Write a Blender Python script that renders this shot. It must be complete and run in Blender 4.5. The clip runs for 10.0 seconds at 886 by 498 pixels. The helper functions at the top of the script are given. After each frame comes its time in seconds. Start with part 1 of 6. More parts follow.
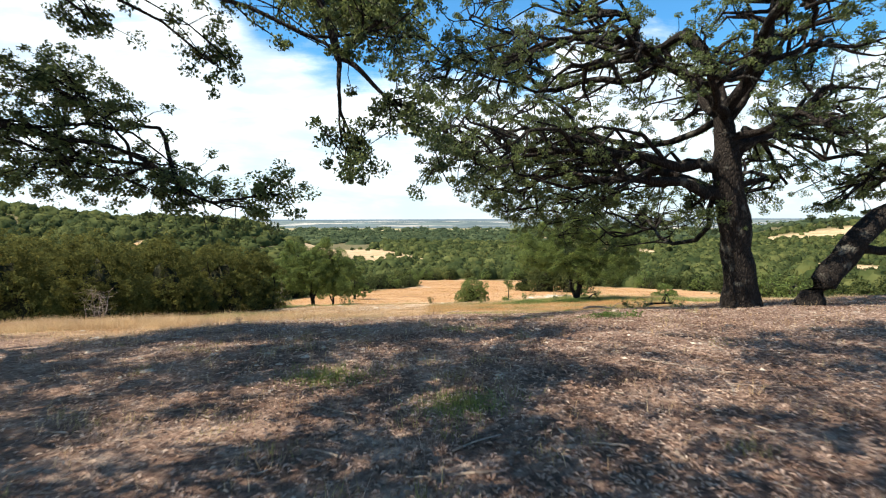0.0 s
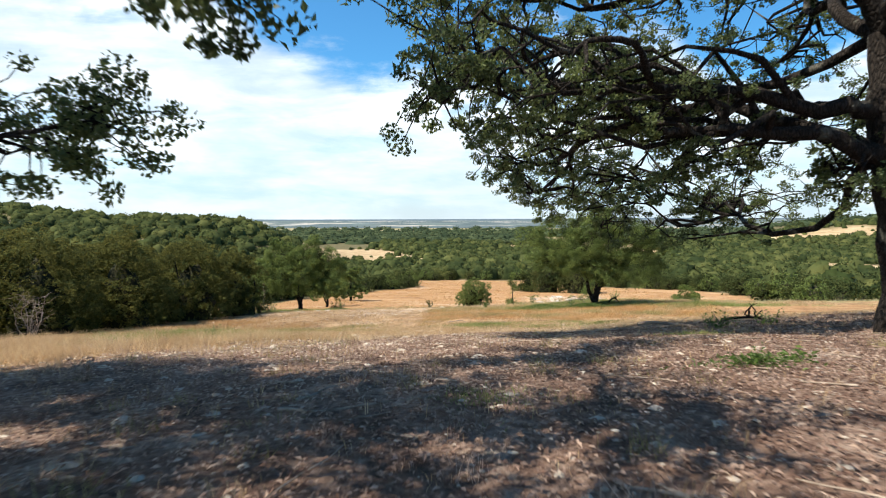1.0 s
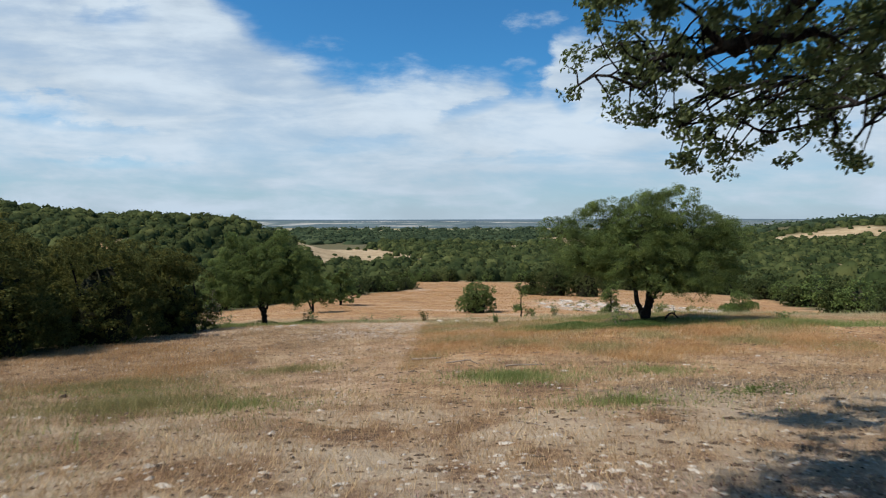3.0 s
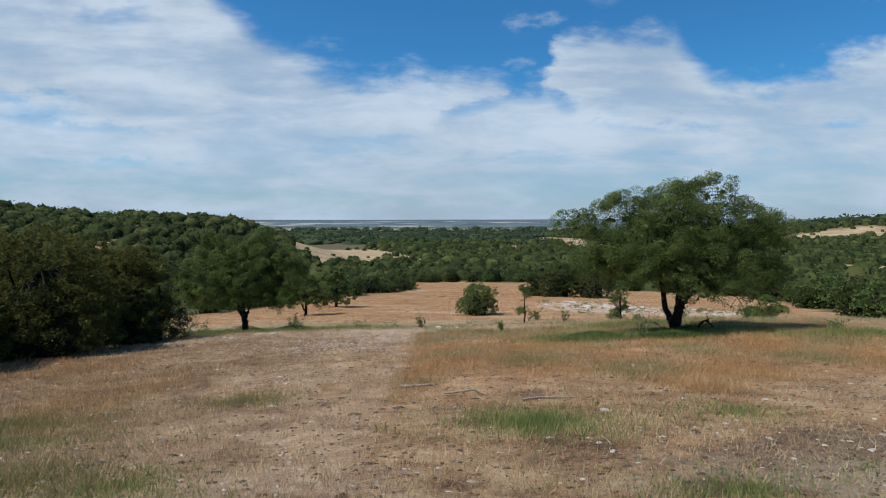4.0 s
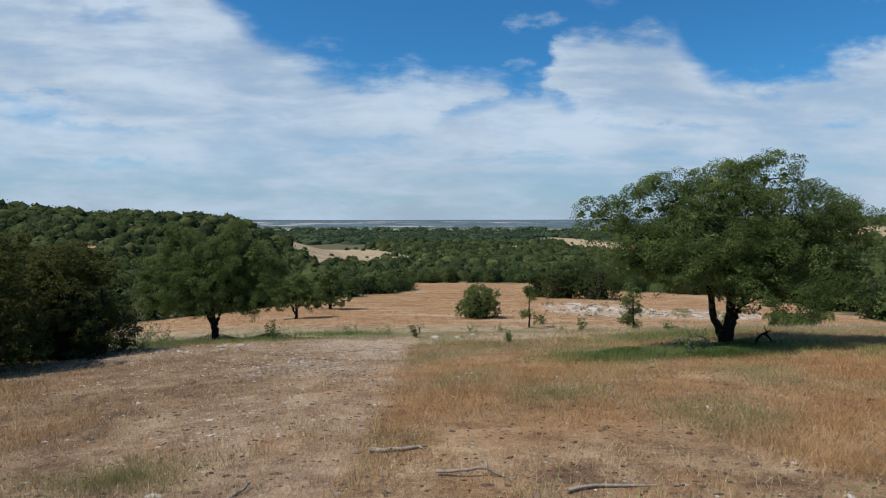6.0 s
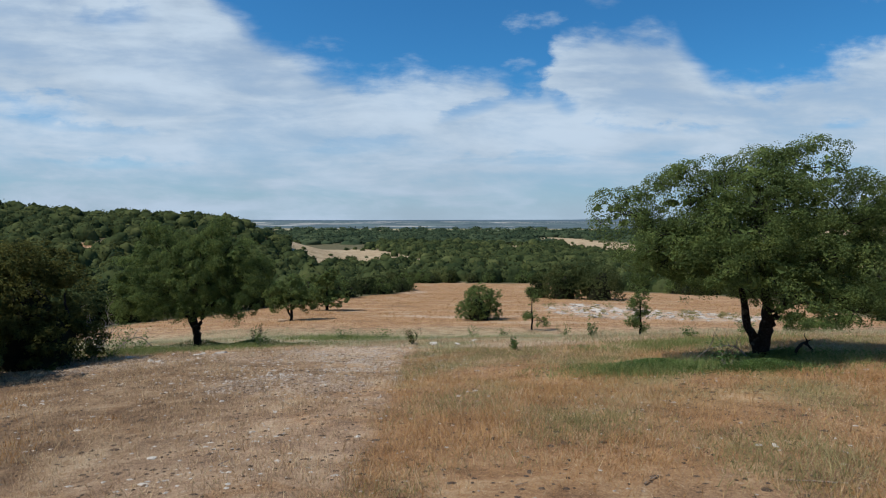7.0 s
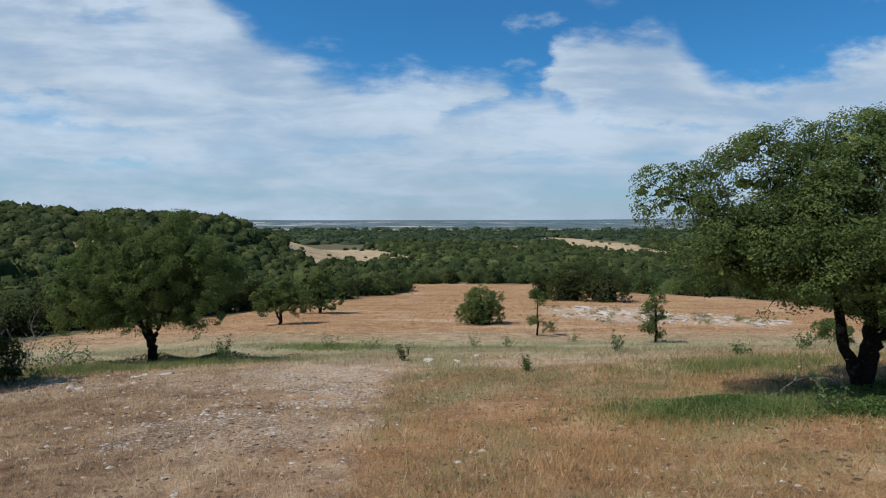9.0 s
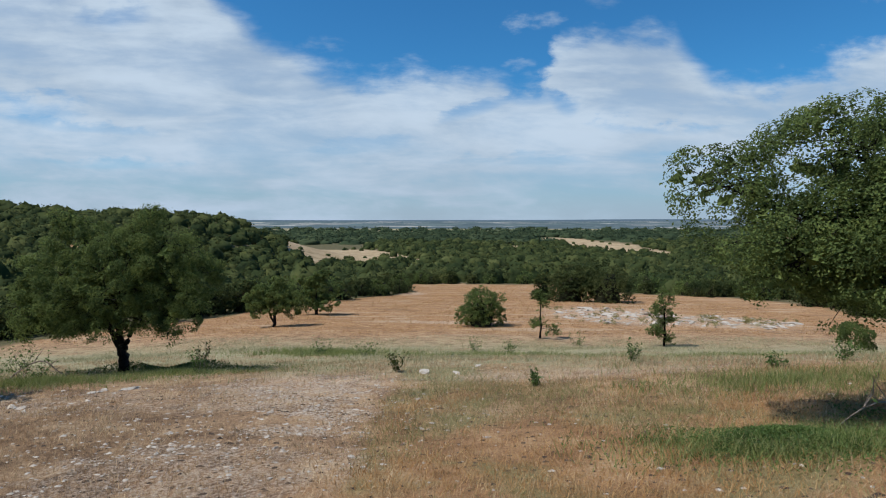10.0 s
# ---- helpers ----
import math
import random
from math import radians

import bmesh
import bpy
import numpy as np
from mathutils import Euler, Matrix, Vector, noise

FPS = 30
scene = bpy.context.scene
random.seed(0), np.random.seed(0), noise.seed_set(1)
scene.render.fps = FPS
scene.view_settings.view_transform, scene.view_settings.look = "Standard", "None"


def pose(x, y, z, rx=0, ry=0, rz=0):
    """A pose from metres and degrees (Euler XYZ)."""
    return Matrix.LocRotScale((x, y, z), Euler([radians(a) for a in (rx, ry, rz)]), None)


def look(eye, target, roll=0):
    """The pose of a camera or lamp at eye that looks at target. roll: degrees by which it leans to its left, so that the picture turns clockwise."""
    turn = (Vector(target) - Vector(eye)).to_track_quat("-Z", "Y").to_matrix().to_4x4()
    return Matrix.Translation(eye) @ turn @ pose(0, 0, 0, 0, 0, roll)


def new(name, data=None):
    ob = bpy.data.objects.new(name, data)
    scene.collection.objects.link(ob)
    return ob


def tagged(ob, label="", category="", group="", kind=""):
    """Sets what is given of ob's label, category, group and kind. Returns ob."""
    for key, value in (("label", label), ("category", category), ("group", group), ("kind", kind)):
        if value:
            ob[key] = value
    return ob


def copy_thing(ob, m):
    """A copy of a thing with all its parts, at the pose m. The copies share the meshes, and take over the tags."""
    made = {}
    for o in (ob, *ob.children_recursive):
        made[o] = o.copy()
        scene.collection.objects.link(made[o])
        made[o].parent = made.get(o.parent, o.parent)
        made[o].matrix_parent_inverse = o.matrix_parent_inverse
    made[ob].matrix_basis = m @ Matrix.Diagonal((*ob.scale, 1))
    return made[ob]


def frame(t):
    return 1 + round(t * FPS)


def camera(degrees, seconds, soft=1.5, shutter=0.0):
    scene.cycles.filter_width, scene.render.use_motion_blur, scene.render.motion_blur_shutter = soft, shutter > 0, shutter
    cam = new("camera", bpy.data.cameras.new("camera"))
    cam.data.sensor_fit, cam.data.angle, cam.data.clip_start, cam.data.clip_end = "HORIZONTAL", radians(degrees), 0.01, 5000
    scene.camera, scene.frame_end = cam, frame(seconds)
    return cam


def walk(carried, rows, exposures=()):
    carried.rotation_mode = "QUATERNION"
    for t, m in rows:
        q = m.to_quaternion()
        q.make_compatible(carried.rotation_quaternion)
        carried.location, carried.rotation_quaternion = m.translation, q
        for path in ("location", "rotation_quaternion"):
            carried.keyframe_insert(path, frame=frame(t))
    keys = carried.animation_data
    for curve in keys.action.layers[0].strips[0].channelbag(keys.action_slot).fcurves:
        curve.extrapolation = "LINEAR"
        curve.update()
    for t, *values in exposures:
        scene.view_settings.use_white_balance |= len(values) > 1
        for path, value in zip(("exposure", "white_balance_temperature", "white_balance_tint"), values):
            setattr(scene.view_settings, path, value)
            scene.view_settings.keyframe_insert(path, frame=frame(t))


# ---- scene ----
cam = camera(75.0, 10.0, soft=1.1, shutter=0.2)
METRES, EYE, TILT, LEAN, TURN = 28.0, 1.9, -3.25, 0.0, 0.0
SIDE = 0.62  # the narrower lens draws sideways shifts and turns together
ROWS = [
    (0.0, 0.0, 0.0, 0.0, -0.0, 0.0, -0.0),
    (0.5, -0.002, 0.0771, -0.0049, -0.0, 0.0, 0.01),
    (1.0, -0.0009, 0.1551, -0.0069, 0.0, -0.01, 0.04),
    (1.5, -0.0002, 0.2333, -0.0091, -0.03, 0.01, 0.02),
    (2.0, 0.0008, 0.3101, -0.0105, -0.04, 0.02, -0.01),
    (2.5, 0.0021, 0.3861, -0.0123, -0.04, 0.04, -0.05),
    (2.7, 0.0028, 0.4165, -0.0130, -0.045, 0.045, -0.05),
    (3.0, 0.0040, 0.4621, -0.0146, -0.05, 0.06, -0.05),
    (3.3, 0.0052, 0.5077, -0.0163, -0.055, 0.07, -0.045),
    (3.55, 0.0062, 0.5408, -0.0177, -0.06, 0.08, -0.04),
    (3.8, 0.0070, 0.5641, -0.0189, -0.065, 0.085, -0.04),
    (4.0, 0.0076, 0.5789, -0.0197, -0.07, 0.09, -0.04),
    (4.5, 0.0086, 0.6157, -0.0216, -0.08, 0.11, -0.06),
    (5.0, 0.0102, 0.6509, -0.0233, -0.08, 0.11, -0.07),
    (5.5, 0.0118, 0.6864, -0.025, -0.09, 0.12, -0.09),
    (7.0, 0.0154, 0.7927, -0.0291, -0.1, 0.14, -0.08),
    (7.5, 0.0169, 0.8274, -0.0298, -0.09, 0.14, -0.06),
    (8.0, 0.0188, 0.8618, -0.0305, -0.08, 0.16, -0.05),
    (8.5, 0.0206, 0.8959, -0.032, -0.08, 0.17, -0.07),
    (9.0, 0.0225, 0.93, -0.033, -0.08, 0.18, -0.08),
    (9.5, 0.0246, 0.9643, -0.0336, -0.06, 0.18, -0.09),
    (10.0, 0.0262, 0.9988, -0.0342, -0.09, 0.17, -0.08),
]
walk(cam, [(t, pose(0, 0, EYE, TILT, LEAN, TURN) @ pose(METRES * SIDE * x, METRES * y, METRES * SIDE * z, 90 + SIDE * pitch, roll, SIDE * yaw)) for t, x, y, z, yaw, pitch, roll in ROWS],
     exposures=[(0.0, 1.22, 7450, 10), (1.0, 1.0, 7250, 10), (2.0, 0.53, 6950, 10), (2.7, 0.32, 6700, 10), (4.0, 0.04, 6250, 10), (10.0, 0.02, 6200, 10)])

# ---- world, sun ----
SUN_FROM = Vector((-0.86, -0.34, 0.0)).normalized()
SUN_ELEV = radians(57)
sun_dir = Vector((SUN_FROM.x * math.cos(SUN_ELEV), SUN_FROM.y * math.cos(SUN_ELEV), math.sin(SUN_ELEV)))
sun = new("sun", bpy.data.lights.new("sun", "SUN"))
sun.data.energy, sun.data.angle, sun.data.color = 4.6, radians(0.6), (1.0, 0.95, 0.87)
sun.matrix_world = look(sun_dir * 50, (0, 0, 0))

world = bpy.data.worlds.new("sky")
scene.world = world
world.use_nodes = True


class Nodes:
    """Short hand for building a node tree."""

    def __init__(self, tree):
        self.tree = tree
        tree.nodes.clear()

    def add(self, kind, inputs=(), **props):
        n = self.tree.nodes.new(kind)
        for key, value in props.items():
            setattr(n, key, value)
        for key, value in dict(inputs).items():
            self.put(n.inputs[key], value)
        return n

    def put(self, socket, value):
        if isinstance(value, bpy.types.NodeSocket):
            self.tree.links.new(value, socket)
        elif isinstance(value, bpy.types.Node):
            self.tree.links.new(value.outputs[0], socket)
        else:
            socket.default_value = value

    def math(self, op, a, b=0.0, clamp=False):
        return self.add("ShaderNodeMath", {0: a, 1: b}, operation=op, use_clamp=clamp).outputs[0]

    def ramp(self, fac, stops, ease="LINEAR"):
        n = self.add("ShaderNodeValToRGB", {0: fac})
        n.color_ramp.interpolation = ease
        els = n.color_ramp.elements
        while len(els) < len(stops):
            els.new(0.5)
        for e, (p, c) in zip(els, stops):
            e.position = p
            e.color = (c, c, c, 1) if isinstance(c, (int, float)) else (*c, 1)
        return n.outputs[0]

    def step(self, v, lo, hi):
        return self.add("ShaderNodeMapRange", {0: v, 1: lo, 2: hi}, interpolation_type="SMOOTHSTEP").outputs[0]

    def noise(self, vec, scale, detail=4.0, rough=0.55, dist=0.0):
        return self.add("ShaderNodeTexNoise", {"Vector": vec, "Scale": scale, "Detail": detail, "Roughness": rough, "Distortion": dist}).outputs[0]

    def mix(self, fac, a, b, blend="MIX"):
        n = self.add("ShaderNodeMix", {"Factor": fac}, data_type="RGBA", blend_type=blend)
        for key, value in ((6, a), (7, b)):
            if isinstance(value, tuple):
                value = (*value, 1.0)
            self.put(n.inputs[key], value)
        return n.outputs[2]


def build_sky():
    k = Nodes(world.node_tree)
    sky = k.add("ShaderNodeTexSky", sky_type="NISHITA", sun_disc=False, sun_elevation=SUN_ELEV,
                sun_rotation=math.atan2(SUN_FROM.x, SUN_FROM.y), altitude=300, air_density=1.0, dust_density=0.6, ozone_density=2.2)
    way = k.add("ShaderNodeTexCoord").outputs["Generated"]
    sep = k.add("ShaderNodeSeparateXYZ", {0: way})
    ahead = k.math("ADD", k.math("ABSOLUTE", sep.outputs[1]), 0.04)
    u = k.math("DIVIDE", sep.outputs[0], ahead)
    v = k.math("DIVIDE", sep.outputs[2], ahead)
    flat = k.add("ShaderNodeCombineXYZ", {0: u, 1: k.math("MULTIPLY", v, 2.0), 2: 0.37})
    long = k.add("ShaderNodeCombineXYZ", {0: k.math("ADD", u, k.math("MULTIPLY", v, 0.7)), 1: k.math("MULTIPLY", v, 4.2), 2: 1.9})
    big = k.noise(flat, 4.0, 6, 0.5, 0.1)
    fine = k.noise(flat, 15.0, 9, 0.58, 0.15)
    fibre = k.noise(long, 5.0, 8, 0.6, 0.25)
    wisp = k.math("ADD", k.math("MULTIPLY", k.math("SUBTRACT", big, 0.5), 0.05), k.math("MULTIPLY", k.math("SUBTRACT", fine, 0.5), 0.075))
    wisp = k.math("ADD", wisp, k.math("MULTIPLY", k.math("SUBTRACT", fibre, 0.5), 0.06))
    # upper rim of the cloud sheet along the horizon
    along = k.math("ADD", k.math("MULTIPLY", k.math("ADD", u, k.math("MULTIPLY", k.math("SUBTRACT", fine, 0.5), 0.05)), 0.625), 0.5)
    rim = k.ramp(along, [(0.0, 0.9), (0.16, 0.6), (0.235, 0.43), (0.265, 0.365), (0.30, 0.325), (0.339, 0.285), (0.375, 0.252), (0.412, 0.232), (0.479, 0.240), (0.552, 0.236), (0.575, 0.222),
                         (0.597, 0.222), (0.619, 0.298), (0.6625, 0.318), (0.735, 0.308), (0.752, 0.275), (0.775, 0.235), (0.834, 0.226), (0.889, 0.256), (0.979, 0.312), (1.0, 0.33)])
    depth = k.math("ADD", k.math("SUBTRACT", rim, v), wisp)
    cover = k.step(depth, -0.012, 0.038)
    # thin places in the sheet
    for cu, cv, ru, rv, tilt, amount in ((-0.53, 0.325, 0.055, 0.026, 0.1, 0.5), (-0.67, 0.182, 0.085, 0.024, -0.1, 0.55), (0.35, 0.150, 0.10, 0.014, -0.06, 0.75), (0.66, 0.155, 0.045, 0.014, 0.1, 0.6),
                                         (0.05, 0.176, 0.07, 0.012, 0.32, 0.5), (0.16, 0.196, 0.06, 0.012, 0.05, 0.5), (0.20, 0.187, 0.022, 0.016, -0.3, 0.6), (-0.53, 0.088, 0.11, 0.012, 0.0, 0.4), (-0.60, 0.15, 0.13, 0.010, -0.12, 0.4),
                                         (0.12, 0.094, 0.16, 0.012, 0.02, 0.22), (-0.12, 0.115, 0.10, 0.014, 0.1, 0.22), (0.46, 0.10, 0.14, 0.012, 0.04, 0.22)):
        du = k.math("SUBTRACT", u, cu)
        dv = k.math("DIVIDE", k.math("SUBTRACT", k.math("ADD", k.math("SUBTRACT", v, k.math("MULTIPLY", du, tilt)), k.math("MULTIPLY", wisp, 0.55)), cv), rv)
        du = k.math("DIVIDE", du, ru)
        d = k.math("ADD", k.math("MULTIPLY", du, du), k.math("MULTIPLY", dv, dv))
        d = k.math("ADD", d, k.math("MULTIPLY", k.math("SUBTRACT", k.math("ADD", k.math("MULTIPLY", fine, 0.5), k.math("MULTIPLY", fibre, 0.5)), 0.47), 7.0))
        hole = k.math("MULTIPLY", k.math("SUBTRACT", 1.0, k.step(d, -0.4, 1.7)), amount)
        cover = k.math("MULTIPLY", cover, k.math("SUBTRACT", 1.0, hole))
    # loose scraps above the rim
    for cu, cv, ru, rv, amount in ((0.148, 0.320, 0.045, 0.022, 0.7), (-0.205, 0.277, 0.05, 0.018, 0.55), (0.14, 0.370, 0.06, 0.012, 0.3), (0.26, 0.355, 0.04, 0.012, 0.3), (0.12, 0.245, 0.03, 0.012, 0.6), (0.72, 0.365, 0.06, 0.02, 0.3)):
        du = k.math("DIVIDE", k.math("SUBTRACT", u, cu), ru)
        dv = k.math("DIVIDE", k.math("SUBTRACT", v, cv), rv)
        d = k.math("ADD", k.math("MULTIPLY", du, du), k.math("MULTIPLY", dv, dv))
        d = k.math("ADD", d, k.math("MULTIPLY", k.math("SUBTRACT", k.math("ADD", k.math("MULTIPLY", fine, 0.6), k.math("MULTIPLY", fibre, 0.4)), 0.46), 12.0))
        cover = k.math("MAXIMUM", cover, k.math("MULTIPLY", k.math("SUBTRACT", 1.0, k.step(d, -1.0, 1.5)), amount))
    veil = k.math("ADD", k.math("MULTIPLY", fibre, 0.6), k.math("MULTIPLY", big, 0.4))
    cover = k.math("MULTIPLY", cover, k.math("ADD", 0.70, k.math("MULTIPLY", k.step(veil, 0.36, 0.58), 0.30)))
    haze = k.math("SUBTRACT", 1.0, k.step(v, -0.01, 0.16))
    lit = k.math("ADD", 0.80, k.math("MULTIPLY", k.step(k.math("ADD", k.math("MULTIPLY", big, 0.6), k.math("MULTIPLY", fibre, 0.4)), 0.36, 0.62), 0.2))
    cloud = k.mix(haze, (0.62, 0.735, 0.85), (0.53, 0.65, 0.775))
    cloud = k.mix(1.0, cloud, k.add("ShaderNodeCombineColor", {0: lit, 1: lit, 2: lit}).outputs[0], "MULTIPLY")
    tint = k.mix(1.0, sky.outputs[0], (0.33, 0.90, 1.24), "MULTIPLY")
    air = k.add("ShaderNodeBackground", {0: tint, 1: 0.088})
    white = k.add("ShaderNodeBackground", {0: cloud, 1: 0.88})
    cover = k.math("MAXIMUM", cover, k.math("MULTIPLY", haze, 0.9))
    out = k.add("ShaderNodeMixShader", {0: cover, 1: air, 2: white})
    k.add("ShaderNodeOutputWorld", {0: out})


build_sky()


# ---- materials ----
def material(name):
    m = bpy.data.materials.new(name)
    m.use_nodes = True
    return m, Nodes(m.node_tree)


def finish(k, color, rough=0.8, bump=None, strength=0.3, distance=0.02, through_light=None, spec=0.3):
    p = k.add("ShaderNodeBsdfPrincipled", {"Base Color": color, "Roughness": rough, "Specular IOR Level": spec})
    if bump is not None:
        k.put(p.inputs["Normal"], k.add("ShaderNodeBump", {"Height": bump, "Strength": strength, "Distance": distance}))
    shader = p
    if through_light is not None:
        t = k.add("ShaderNodeBsdfTranslucent", {0: through_light})
        shader = k.add("ShaderNodeMixShader", {0: 0.36, 1: p, 2: t})
    k.add("ShaderNodeOutputMaterial", {0: shader})


def leaf_material(name, dark, mid, light, patch=0.5, gloss=0.55, spec=0.3, own=0.75, shared=1.3):
    m, k = material(name)
    geo = k.add("ShaderNodeNewGeometry")
    each = geo.outputs["Random Per Island"]
    spread = k.noise(geo.outputs["Position"], patch, 3)
    col = k.ramp(k.math("ADD", k.math("MULTIPLY", each, own), k.math("MULTIPLY", k.math("SUBTRACT", spread, 0.5 - 0.5 * (0.75 - own) / shared), shared)),
                 [(0.0, dark), (0.45, mid), (1.0, light)])
    finish(k, col, gloss, through_light=k.mix(0.5, col, light), spec=spec)
    return m


def bark_material(name, dark, light):
    m, k = material(name)
    co = k.add("ShaderNodeTexCoord").outputs["Object"]
    squeezed = k.add("ShaderNodeMapping", {"Vector": co, "Scale": (1.0, 1.0, 0.28)})
    cracks = k.add("ShaderNodeTexVoronoi", {"Vector": squeezed, "Scale": 26.0}, feature="DISTANCE_TO_EDGE").outputs[0]
    grain = k.noise(co, 9.0, 8, 0.65)
    lichen = k.step(k.noise(co, 3.2, 5), 0.56, 0.68)
    col = k.mix(k.math("MULTIPLY", grain, k.step(cracks, 0.0, 0.25)), dark, light)
    col = k.mix(k.math("MULTIPLY", lichen, 0.35), col, (0.21, 0.21, 0.18))
    finish(k, col, 0.92, k.math("ADD", k.step(cracks, 0.0, 0.3), grain), 0.8, 0.03, spec=0.15)
    return m


def plain_material(name, dark, light, scale):
    m, k = material(name)
    pos = k.add("ShaderNodeNewGeometry").outputs["Position"]
    grain = k.noise(pos, scale, 7, 0.7)
    finish(k, k.mix(k.step(grain, 0.32, 0.68), dark, light), 0.95, grain, 0.5, 0.01, spec=0.1)
    return m


def blade_material(name, stops, patch=0.35):
    m, k = material(name)
    geo = k.add("ShaderNodeNewGeometry")
    each = geo.outputs["Random Per Island"]
    spread = k.noise(geo.outputs["Position"], patch, 4)
    fac = k.math("ADD", k.math("MULTIPLY", each, 0.6), k.math("MULTIPLY", k.math("SUBTRACT", spread, 0.3), 1.0))
    col = k.ramp(fac, stops)
    finish(k, col, 0.7, through_light=col, spec=0.2)
    return m


def stone_material(name, base, stain):
    m, k = material(name)
    co = k.add("ShaderNodeNewGeometry").outputs["Position"]
    grain = k.noise(co, 30.0, 8, 0.7)
    blot = k.noise(co, 6.0, 5)
    each = k.add("ShaderNodeObjectInfo").outputs["Random"]
    col = k.mix(k.step(blot, 0.42, 0.66), base, stain)
    col = k.mix(k.math("MULTIPLY", each, 0.35), col, (0.42, 0.36, 0.30))
    col = k.mix(k.math("MULTIPLY", k.step(grain, 0.5, 0.75), 0.35), col, (0.16, 0.14, 0.12))
    finish(k, col, 0.95, grain, 0.7, 0.02, spec=0.2)
    return m


OAK_LEAF = leaf_material("oak_leaf", (0.030, 0.045, 0.019), (0.084, 0.117, 0.041), (0.205, 0.245, 0.088), 0.6)
ELM_LEAF = leaf_material("young_oak_leaf", (0.042, 0.062, 0.022), (0.112, 0.156, 0.046), (0.255, 0.295, 0.085), 1.3, 0.7, 0.12, 0.5, 1.5)
CEDAR_LEAF = leaf_material("juniper_leaf", (0.014, 0.025, 0.010), (0.044, 0.066, 0.020), (0.150, 0.148, 0.044), 0.8, 0.8, 0.1)
JUNIPER_LEAF = leaf_material("juniper_spray", (0.022, 0.031, 0.011), (0.078, 0.092, 0.026), (0.245, 0.215, 0.062), 2.4, 0.8, 0.1, 0.35, 1.7)
WOOD_LEAF = leaf_material("woodland_leaf", (0.030, 0.046, 0.019), (0.067, 0.086, 0.031), (0.142, 0.152, 0.055), 0.16, 0.85, 0.05, 0.45, 2.4)
# bluer and flatter than woodland_leaf: distance haze painted into the leaf colour
HAZED_LEAF = leaf_material("hazed_woodland_leaf", (0.034, 0.052, 0.031), (0.060, 0.086, 0.047), (0.102, 0.128, 0.066), 0.02, 0.9, 0.0)
WEED_LEAF = leaf_material("weed_leaf", (0.042, 0.075, 0.018), (0.090, 0.155, 0.035), (0.200, 0.270, 0.080), 1.6)
DARK_BARK = bark_material("oak_bark", (0.011, 0.009, 0.008), (0.046, 0.038, 0.033))
GREY_BARK = plain_material("grey_twig_wood", (0.15, 0.115, 0.09), (0.36, 0.30, 0.245), 7.0)
# shade inside dense crowns, put into a dark twig colour
CORE_SHADE = plain_material("shade_core", (0.016, 0.018, 0.010), (0.034, 0.034, 0.018), 5.0)
STRAW = blade_material("straw_grass", [(0.0, (0.24, 0.150, 0.082)), (0.35, (0.41, 0.275, 0.150)), (0.7, (0.57, 0.42, 0.25)), (1.0, (0.73, 0.58, 0.38))], 0.9)
RUST = blade_material("rust_grass", [(0.0, (0.26, 0.135, 0.054)), (0.4, (0.43, 0.238, 0.096)), (0.75, (0.55, 0.350, 0.160)), (1.0, (0.66, 0.49, 0.28))], 0.7)
GREEN_BLADE = blade_material("green_grass", [(0.0, (0.100, 0.135, 0.036)), (0.40, (0.190, 0.235, 0.070)), (0.75, (0.32, 0.33, 0.13)), (1.0, (0.50, 0.42, 0.22))], 0.9)
OLIVE_BLADE = blade_material("olive_grass", [(0.0, (0.13, 0.125, 0.045)), (0.4, (0.24, 0.215, 0.085)), (0.75, (0.36, 0.31, 0.14)), (1.0, (0.52, 0.42, 0.22))], 0.6)
GREY_BLADE = blade_material("sage_grass", [(0.0, (0.19, 0.178, 0.088)), (0.4, (0.335, 0.312, 0.165)), (0.7, (0.46, 0.425, 0.25)), (1.0, (0.56, 0.50, 0.34))], 0.25)
LITTER = blade_material("dead_leaf", [(0.0, (0.075, 0.042, 0.032)), (0.35, (0.215, 0.134, 0.104)), (0.65, (0.41, 0.298, 0.238)), (1.0, (0.60, 0.50, 0.415))], 1.1)
CLOD = plain_material("soil_clod", (0.050, 0.036, 0.027), (0.130, 0.090, 0.062), 9.0)
LIMESTONE = stone_material("limestone", (0.50, 0.445, 0.375), (0.30, 0.26, 0.215))


def gauss(k, x, y, cx, cy, rx, ry):
    dx = k.math("DIVIDE", k.math("SUBTRACT", x, cx), rx)
    dy = k.math("DIVIDE", k.math("SUBTRACT", y, cy), ry)
    return k.math("ADD", k.math("MULTIPLY", dx, dx), k.math("MULTIPLY", dy, dy))


